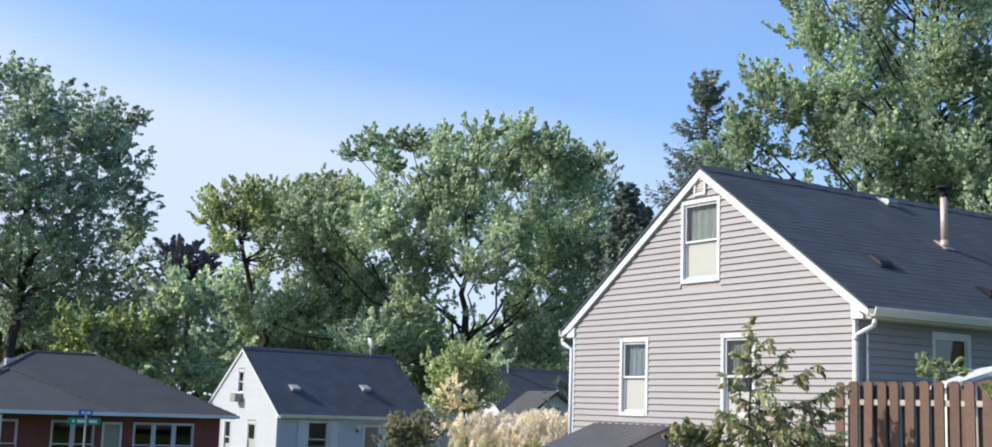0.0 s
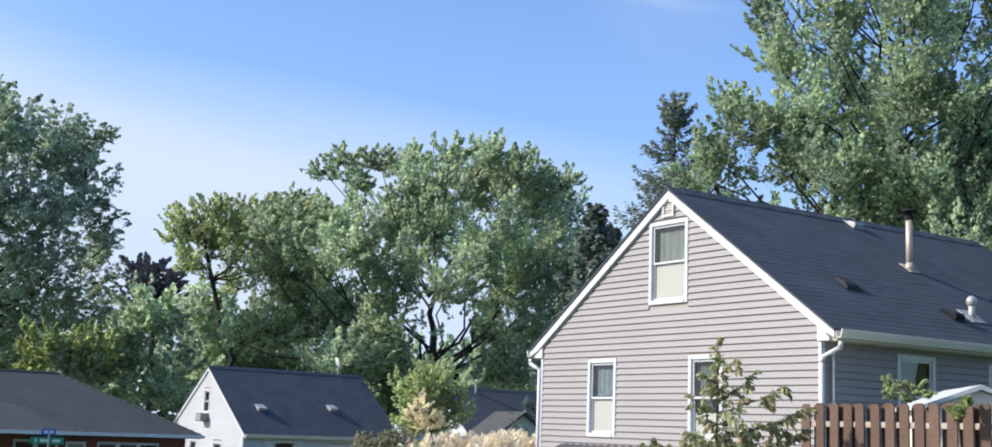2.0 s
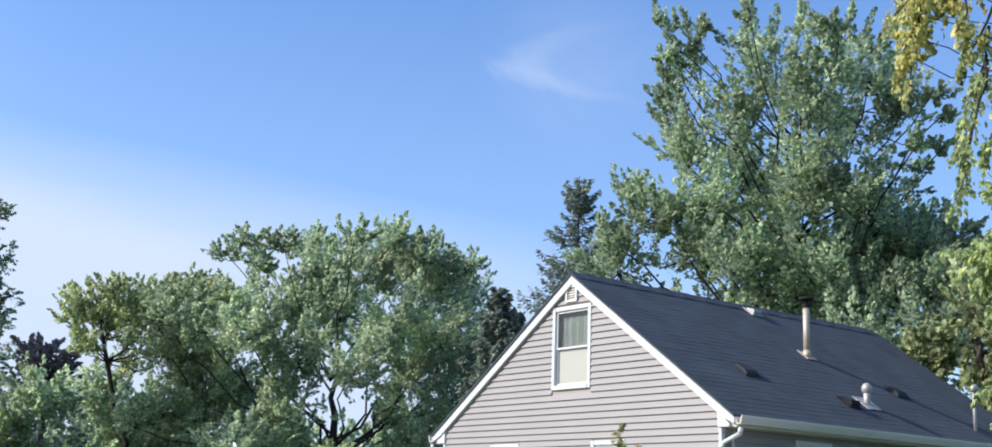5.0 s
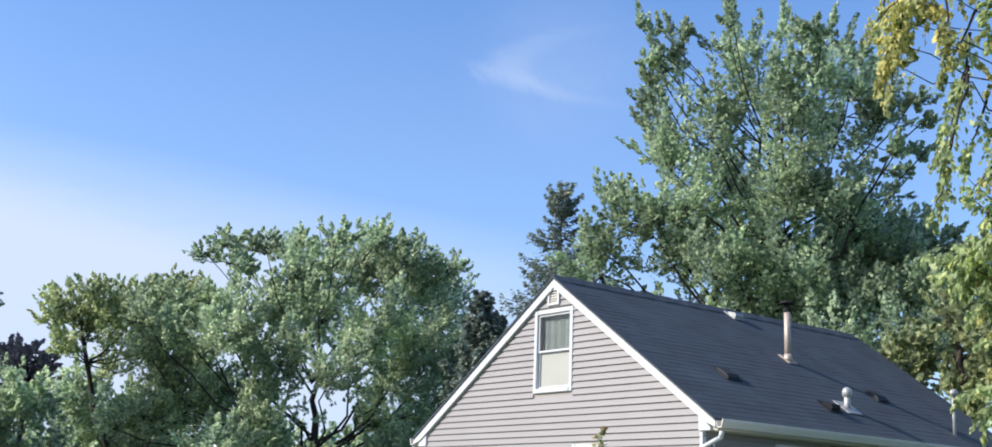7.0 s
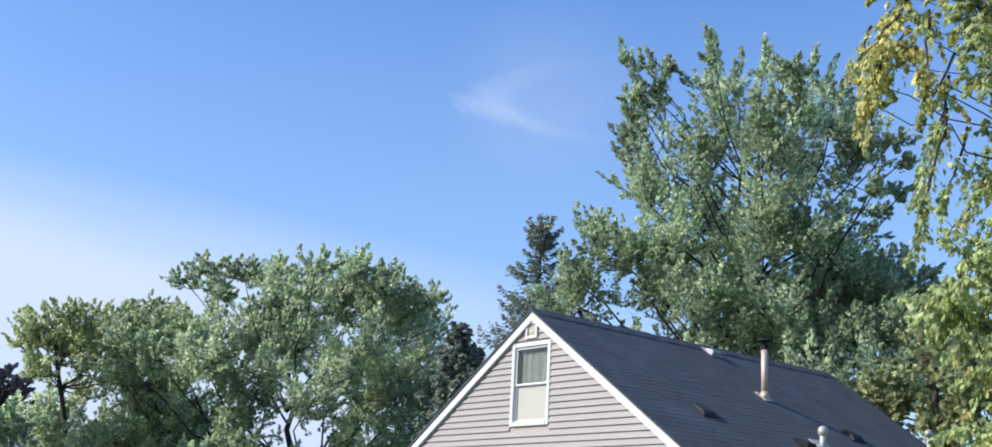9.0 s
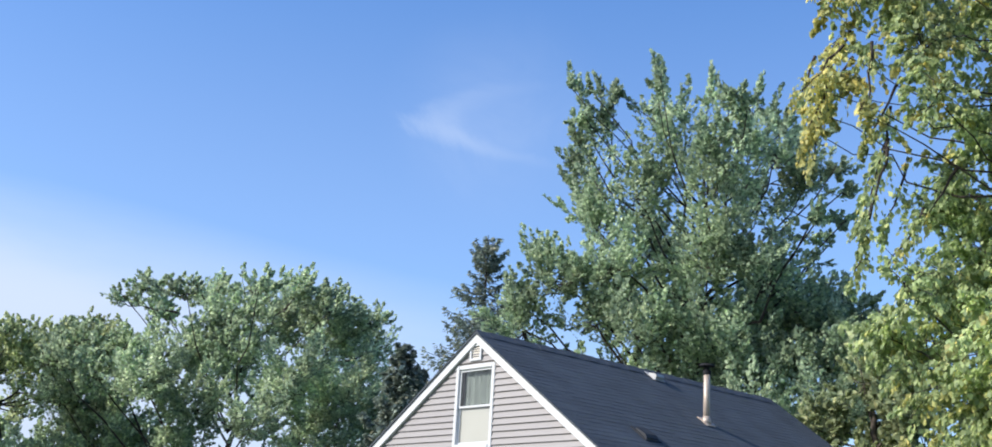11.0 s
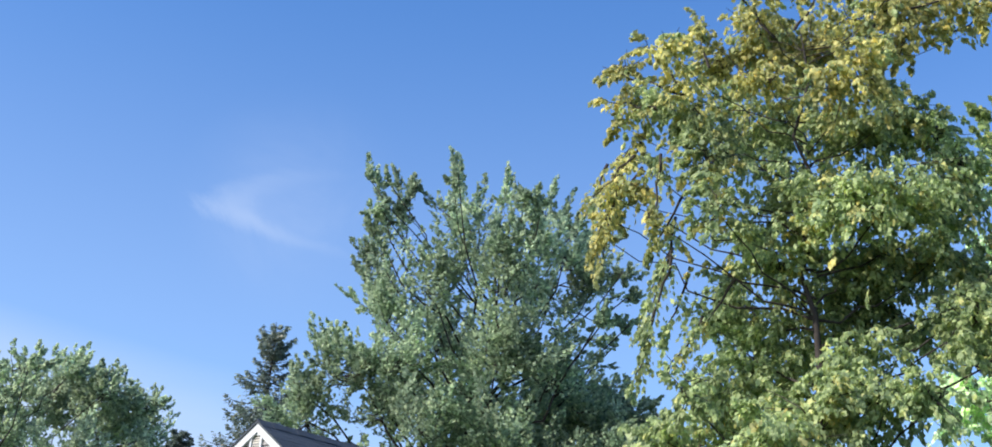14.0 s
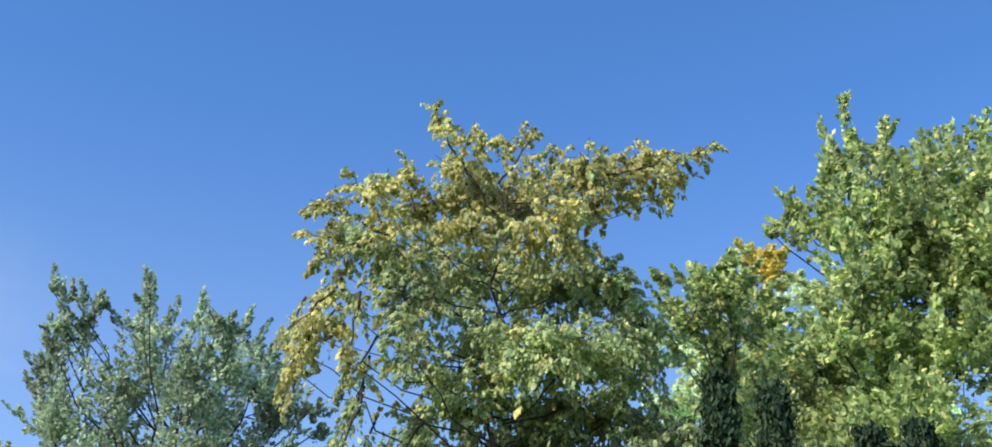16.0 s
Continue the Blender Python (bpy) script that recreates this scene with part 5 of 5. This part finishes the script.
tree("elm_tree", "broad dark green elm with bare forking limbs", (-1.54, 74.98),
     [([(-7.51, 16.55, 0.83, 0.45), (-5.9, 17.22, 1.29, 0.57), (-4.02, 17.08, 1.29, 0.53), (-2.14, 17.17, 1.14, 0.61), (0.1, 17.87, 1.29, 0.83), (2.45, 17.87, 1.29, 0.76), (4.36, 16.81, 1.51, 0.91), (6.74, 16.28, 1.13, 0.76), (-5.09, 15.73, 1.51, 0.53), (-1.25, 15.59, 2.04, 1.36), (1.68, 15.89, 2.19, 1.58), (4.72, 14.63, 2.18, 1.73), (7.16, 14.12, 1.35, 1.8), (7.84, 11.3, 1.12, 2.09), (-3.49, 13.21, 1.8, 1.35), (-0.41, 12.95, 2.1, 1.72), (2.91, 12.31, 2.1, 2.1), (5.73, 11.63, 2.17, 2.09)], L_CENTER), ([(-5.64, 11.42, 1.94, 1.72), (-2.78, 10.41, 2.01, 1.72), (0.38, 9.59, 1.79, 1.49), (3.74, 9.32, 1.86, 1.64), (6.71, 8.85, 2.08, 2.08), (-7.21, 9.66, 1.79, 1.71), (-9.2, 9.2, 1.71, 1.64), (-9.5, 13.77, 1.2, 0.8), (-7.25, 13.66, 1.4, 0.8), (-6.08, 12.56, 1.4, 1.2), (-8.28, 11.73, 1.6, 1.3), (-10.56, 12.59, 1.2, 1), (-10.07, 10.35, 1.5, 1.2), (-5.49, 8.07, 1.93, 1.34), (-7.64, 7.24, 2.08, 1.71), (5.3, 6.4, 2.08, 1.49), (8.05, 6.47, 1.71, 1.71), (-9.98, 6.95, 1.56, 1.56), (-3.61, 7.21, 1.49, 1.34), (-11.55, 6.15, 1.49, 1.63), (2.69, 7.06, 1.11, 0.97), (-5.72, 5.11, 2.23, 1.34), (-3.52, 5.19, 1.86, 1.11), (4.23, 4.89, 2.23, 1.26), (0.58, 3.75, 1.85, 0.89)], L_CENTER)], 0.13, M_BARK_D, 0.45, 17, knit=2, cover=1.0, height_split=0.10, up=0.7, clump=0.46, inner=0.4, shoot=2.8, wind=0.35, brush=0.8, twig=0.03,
     boughs=[(-4.35, 15.86, -8.33, 16.48, 0), (-4.01, 16.64, -6.31, 17.64, 0), (-2.09, 15.94, -3.87, 18, 0), (-2.11, 16.33, -2.54, 17.85, 0), (0.15, 16.41, -0.68, 18.5, 0), (1.66, 16.46, 2.73, 18.63, 0), (3.18, 16.14, 4.27, 17.91, 0), (4.71, 15.42, 7.7, 16.88, 0), (5.5, 13.92, 8.11, 15.16, 0), (5.52, 13.16, 8.34, 13.26, 0)])
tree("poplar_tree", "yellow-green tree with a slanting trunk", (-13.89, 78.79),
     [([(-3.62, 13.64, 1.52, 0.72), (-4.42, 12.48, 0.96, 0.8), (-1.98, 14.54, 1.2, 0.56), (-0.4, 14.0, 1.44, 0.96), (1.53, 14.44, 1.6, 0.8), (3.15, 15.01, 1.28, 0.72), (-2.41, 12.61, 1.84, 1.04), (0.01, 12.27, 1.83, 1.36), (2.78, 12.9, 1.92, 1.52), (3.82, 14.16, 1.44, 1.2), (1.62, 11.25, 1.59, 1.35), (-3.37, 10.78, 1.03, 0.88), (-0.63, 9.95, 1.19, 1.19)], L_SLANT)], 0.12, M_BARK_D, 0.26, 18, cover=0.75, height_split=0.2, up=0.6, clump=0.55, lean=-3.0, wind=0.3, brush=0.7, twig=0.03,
     boughs=[(-2.02, 10.66, -5.07, 13.64, 0), (-1.88, 11.46, -3.42, 14.73, 0), (-1.54, 12.27, -1.89, 15.03, 0), (-0.75, 11.91, -0.13, 14.74, 0), (0.44, 11.58, 1.41, 15.24, 0), (1.21, 11.63, 3.96, 15.6, 0)])
tree("locust_tree", "large airy locust tree with haze-greyed leaves", (-27.41, 70.88),
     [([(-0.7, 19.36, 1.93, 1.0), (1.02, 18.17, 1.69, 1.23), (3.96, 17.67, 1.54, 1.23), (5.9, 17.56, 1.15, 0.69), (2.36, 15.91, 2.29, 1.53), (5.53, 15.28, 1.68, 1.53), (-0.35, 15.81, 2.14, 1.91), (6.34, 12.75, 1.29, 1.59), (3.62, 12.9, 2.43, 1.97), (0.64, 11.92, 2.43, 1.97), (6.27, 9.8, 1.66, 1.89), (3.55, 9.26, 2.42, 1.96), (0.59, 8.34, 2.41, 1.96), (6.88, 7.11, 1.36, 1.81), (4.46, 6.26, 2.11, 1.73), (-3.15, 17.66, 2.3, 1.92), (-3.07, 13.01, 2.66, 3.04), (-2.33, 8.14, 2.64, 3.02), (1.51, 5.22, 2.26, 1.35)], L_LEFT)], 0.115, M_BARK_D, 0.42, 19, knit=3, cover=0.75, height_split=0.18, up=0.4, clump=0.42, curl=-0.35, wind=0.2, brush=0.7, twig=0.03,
     boughs=[(0.15, 18.06, 0.31, 20.3, 0), (1.89, 17.53, 2.42, 19.64, 0), (3.72, 16.25, 4.22, 18.92, 0), (5.17, 15.65, 6.95, 18.3, 0), (6.03, 13.5, 7.45, 16.27, 0), (6.24, 10.56, 7.88, 12.55, 0), (6.35, 9.1, 8.24, 9.98, 0)])
tree("plum_tree", "dark purple-leaved tree behind the houses", (-16.73, 70.03), [([(-0.9, 9.62, 1.15, 0.64), (0.27, 8.75, 0.93, 0.79), (-1.33, 8.48, 1.22, 1.07), (-0.26, 7.5, 1.21, 1.21)], L_PURPLE)], 0.17, M_BARK_D, 0.2, 20, cover=1.1, clump=0.5)
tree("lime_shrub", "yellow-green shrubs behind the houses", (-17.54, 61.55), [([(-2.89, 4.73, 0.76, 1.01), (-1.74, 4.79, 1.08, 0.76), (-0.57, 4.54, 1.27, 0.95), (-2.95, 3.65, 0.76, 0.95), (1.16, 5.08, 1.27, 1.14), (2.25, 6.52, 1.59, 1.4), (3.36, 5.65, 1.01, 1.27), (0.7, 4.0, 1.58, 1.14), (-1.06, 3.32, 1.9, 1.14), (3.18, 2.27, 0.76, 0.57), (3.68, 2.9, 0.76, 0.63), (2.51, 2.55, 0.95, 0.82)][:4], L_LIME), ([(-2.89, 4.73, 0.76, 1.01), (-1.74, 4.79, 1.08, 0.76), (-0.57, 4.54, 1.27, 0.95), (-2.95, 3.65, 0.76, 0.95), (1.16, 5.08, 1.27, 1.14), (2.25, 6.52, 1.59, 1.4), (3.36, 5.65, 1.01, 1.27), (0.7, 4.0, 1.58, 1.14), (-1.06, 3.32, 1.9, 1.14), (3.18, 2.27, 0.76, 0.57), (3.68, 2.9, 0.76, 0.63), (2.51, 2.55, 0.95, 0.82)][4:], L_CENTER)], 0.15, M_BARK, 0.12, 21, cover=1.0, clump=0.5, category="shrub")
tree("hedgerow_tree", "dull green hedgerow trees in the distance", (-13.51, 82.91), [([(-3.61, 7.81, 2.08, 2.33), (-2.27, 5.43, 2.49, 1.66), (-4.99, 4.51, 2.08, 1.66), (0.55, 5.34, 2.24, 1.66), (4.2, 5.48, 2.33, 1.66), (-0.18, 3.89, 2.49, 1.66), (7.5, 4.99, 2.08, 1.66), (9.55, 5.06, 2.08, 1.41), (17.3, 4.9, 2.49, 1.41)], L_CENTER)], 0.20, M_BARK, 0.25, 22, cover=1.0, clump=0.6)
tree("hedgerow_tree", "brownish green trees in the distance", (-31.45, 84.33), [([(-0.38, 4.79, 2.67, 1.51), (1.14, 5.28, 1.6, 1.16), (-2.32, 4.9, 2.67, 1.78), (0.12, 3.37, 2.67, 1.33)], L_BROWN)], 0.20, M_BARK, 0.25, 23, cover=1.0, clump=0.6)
tree("dogwood_shrub", "bright green shrub beside feathery grass", (-0.61, 26.99), [([(-0.08, 2.57, 0.56, 0.32), (-0.53, 2.32, 0.4, 0.37), (0.4, 2.35, 0.37, 0.4), (-0.22, 1.87, 0.59, 0.48), (0.35, 1.69, 0.48, 0.45), (-0.5, 1.53, 0.4, 0.4)], L_DOGWOOD)], 0.042, M_BARK, 0.04, 24, cover=0.55, clump=0.4, category="shrub", height_split=0.1)
tree("hydrangea", "cream flowering hydrangea beside plume grass", (-0.59, 26.19), [([(-0.29, 2.2, 0.14, 0.13), (-0.35, 1.99, 0.22, 0.16), (-0.5, 1.82, 0.2, 0.16), (-0.05, 1.78, 0.26, 0.16), (0.18, 1.68, 0.16, 0.14), (-0.23, 1.61, 0.28, 0.14)], L_CREAM)], 0.026, M_BARK, 0.025, 25, cover=0.9, clump=0.25, category="shrub", height_split=0.1)
tree("low_shrub", "reddish brown garden shrub beside the plume grass", (-1.59, 24.95), [([(-0.16, 1.25, 0.35, 0.27), (0.22, 1.05, 0.37, 0.3), (-0.51, 0.96, 0.3, 0.22), (0.45, 1.32, 0.25, 0.22), (-0.02, 0.85, 0.49, 0.25)], L_BROWN)], 0.032, M_BARK, 0.03, 26, cover=0.55, clump=0.3, category="shrub", height_split=0.1)
tree("sapling", "young tree with reddish tipped drooping leaves by the gable", (3.09, 14.17), [([(-0.25, 1.45, 0.20, 0.16), (0.05, 1.40, 0.22, 0.18), (0.32, 1.48, 0.2, 0.14), (0.5, 1.3, 0.2, 0.16), (0.0, 1.15, 0.4, 0.16)], L_SUMAC)], 0.034, M_BARK, 0.016, 27, cover=0.4, clump=0.5, height_split=0.1, droop=0.5, up=0.2, knit=0, inner=0.1, shoot=2.4, long=2.7, twig=0.008, brush=0.13, per=12, ruffle=0.6, deep=0.5,
     boughs=[(-0.27, 1.2, -0.3, 2.68, 0), (-0.29, 2.02, 0.13, 2.34, 0), (-0.27, 1.88, 0.42, 2.18, 0), (-0.21, 1.68, 0.75, 1.99, 0), (-0.3, 1.74, -0.55, 2.03, 0), (-0.29, 1.47, 0.21, 1.76, 0), (-0.24, 1.33, 0.63, 1.72, 0), (-0.2, 1.23, 0.47, 1.43, 0), (-0.27, 1.47, -0.6, 1.67, 0), (-0.28, 2.3, -0.1, 2.48, 0), (-0.3, 2.19, -0.45, 2.3, 0), (-0, 1.21, 0.67, 1.5, 0), (-0.34, 1.19, -0.68, 1.39, 0)])
tree("low_shrub", "green and yellow shrub below the gable", (2.27, 14.62), [([(-0.01, 1.37, 0.29, 0.15), (-0.15, 1.3, 0.22, 0.15), (0.27, 1.38, 0.22, 0.13), (0.06, 1.22, 0.37, 0.15)], L_SUMAC)], 0.045, M_BARK, 0.02, 28, cover=0.9, clump=0.3, category="shrub", height_split=0.1)
tree("sapling", "young green sapling behind the fence", (5.47, 15.89), [([(-0.16, 2.31, 0.12, 0.12), (-0.2, 2.18, 0.1, 0.08), (0.13, 2.34, 0.13, 0.13), (0.24, 2.23, 0.15, 0.1), (0.07, 2.15, 0.1, 0.1)], L_SLANT)], 0.030, M_BARK, 0.010, 29, knit=0, inner=0.1, long=2.0, shoot=3.4, cover=0.16, clump=0.22, height_split=0.6)
tree("sapling", "yellow-green shoot in front of the fence", (4.9, 12.69), [([(0.02, 2.01, 0.09, 0.08), (-0.04, 1.9, 0.11, 0.08)], L_LIME)], 0.05, M_BARK, 0.012, 30, cover=0.9, clump=0.2, height_split=0.6)
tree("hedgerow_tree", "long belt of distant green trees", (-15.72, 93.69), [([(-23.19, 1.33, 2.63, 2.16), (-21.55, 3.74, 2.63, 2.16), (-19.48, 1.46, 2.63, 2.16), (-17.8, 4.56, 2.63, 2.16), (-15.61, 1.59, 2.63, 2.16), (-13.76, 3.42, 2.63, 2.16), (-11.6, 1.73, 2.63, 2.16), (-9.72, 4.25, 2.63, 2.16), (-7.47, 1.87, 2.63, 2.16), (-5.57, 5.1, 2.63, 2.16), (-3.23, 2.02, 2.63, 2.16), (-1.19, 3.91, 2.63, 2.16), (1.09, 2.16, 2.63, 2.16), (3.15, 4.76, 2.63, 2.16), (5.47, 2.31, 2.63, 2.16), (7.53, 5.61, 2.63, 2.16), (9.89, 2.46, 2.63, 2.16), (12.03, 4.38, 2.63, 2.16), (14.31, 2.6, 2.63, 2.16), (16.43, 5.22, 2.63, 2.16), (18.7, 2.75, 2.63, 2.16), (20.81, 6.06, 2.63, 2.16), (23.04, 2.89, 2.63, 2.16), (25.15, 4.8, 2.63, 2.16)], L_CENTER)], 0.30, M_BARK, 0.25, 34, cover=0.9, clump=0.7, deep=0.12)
conifer("spruce_tree", "dark narrow spruce with a ragged top", (8.23, 51.34), 17.55, 11.0, 31, L_SPRUCE, M_BARK_D, gap=0.18, size=0.08, sparse=1.0)
conifer("spruce_tree", "small dark conifer beside the tall spruce", (5.85, 59.7), 14.2, 8.0, 32, L_SPRUCE, M_BARK_D, gap=0.1, size=0.17, sparse=0.7)
conifer("spruce_tree", "small dark conifer beside the tall spruce", (6.9, 61.5), 13.4, 7.5, 33, L_SPRUCE, M_BARK_D, gap=0.1, size=0.17, sparse=0.7)
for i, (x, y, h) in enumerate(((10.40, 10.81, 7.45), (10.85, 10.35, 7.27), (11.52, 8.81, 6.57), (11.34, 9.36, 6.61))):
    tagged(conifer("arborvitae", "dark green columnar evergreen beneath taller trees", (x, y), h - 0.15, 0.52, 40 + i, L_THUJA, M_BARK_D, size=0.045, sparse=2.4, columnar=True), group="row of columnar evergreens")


def pampas(base, spread, seed):
    """A clump of tall feathery grass: arching blades and pale plumes."""
    rng = np.random.default_rng(seed)
    bz = ground_h(*base)
    thing = empty("feather_grass", Matrix.Translation((*base, bz)), "clump of tall pale feathery plume grass", "grass")
    stems, P, N, Z = [], [], [], []
    blades = []
    for k in range(150):
        foot = Vector((rng.normal(0, spread * 0.35), rng.normal(0, 0.3), 0))
        out = foot * rng.uniform(0.2, 0.9) + Vector((rng.normal(0, 0.12), rng.normal(0, 0.12), 0))
        h = rng.uniform(0.6, 1.15)
        tip = foot + out + Vector((0, 0, h))
        if k < 70:
            tip.z += 0.22
            stems.append(bent(rng, foot, tip, 0.006, 0.003, 4, -0.03))
            m = 170
            f = rng.random(m)
            ln = rng.uniform(0.22, 0.34)
            lean = Vector((rng.normal(0, 0.10) + 0.10, rng.normal(0, 0.1), 0))
            pos = np.array(tip)[None] + np.outer(f, np.array(lean + Vector((0, 0, ln))))
            pos += rng.normal(size=(m, 3)) * (0.008 + 0.030 * np.sin(np.sqrt(1 - f) * 3.0))[:, None]
            P.append(pos)
            N.append(rng.normal(size=(m, 3)))
            Z.append(0.012 + 0.014 * rng.random(m))
        blades.append(bent(rng, foot, tip + out * 0.6 - Vector((0, 0, 0.25)), 0.009, 0.002, 4, -0.15))
    me = tubes_mesh("blades", blades + stems, 3)
    me.materials.append(L_BLADE)
    link_mesh("blades", me, thing)
    link_mesh("plumes", leaves_mesh("plumes", np.concatenate(P), np.concatenate(N), np.concatenate(N)[:, (1, 2, 0)] * 0.5 + np.array((0, 0, 1.0)), np.concatenate(Z), [L_PLUME], None, 3.2), thing, "pale seed plumes")
    return thing


pampas((-0.25, 26.0), 0.8, 51)
pampas((0.55, 26.1), 0.9, 52)
pampas((0.9, 25.6), 0.6, 53)
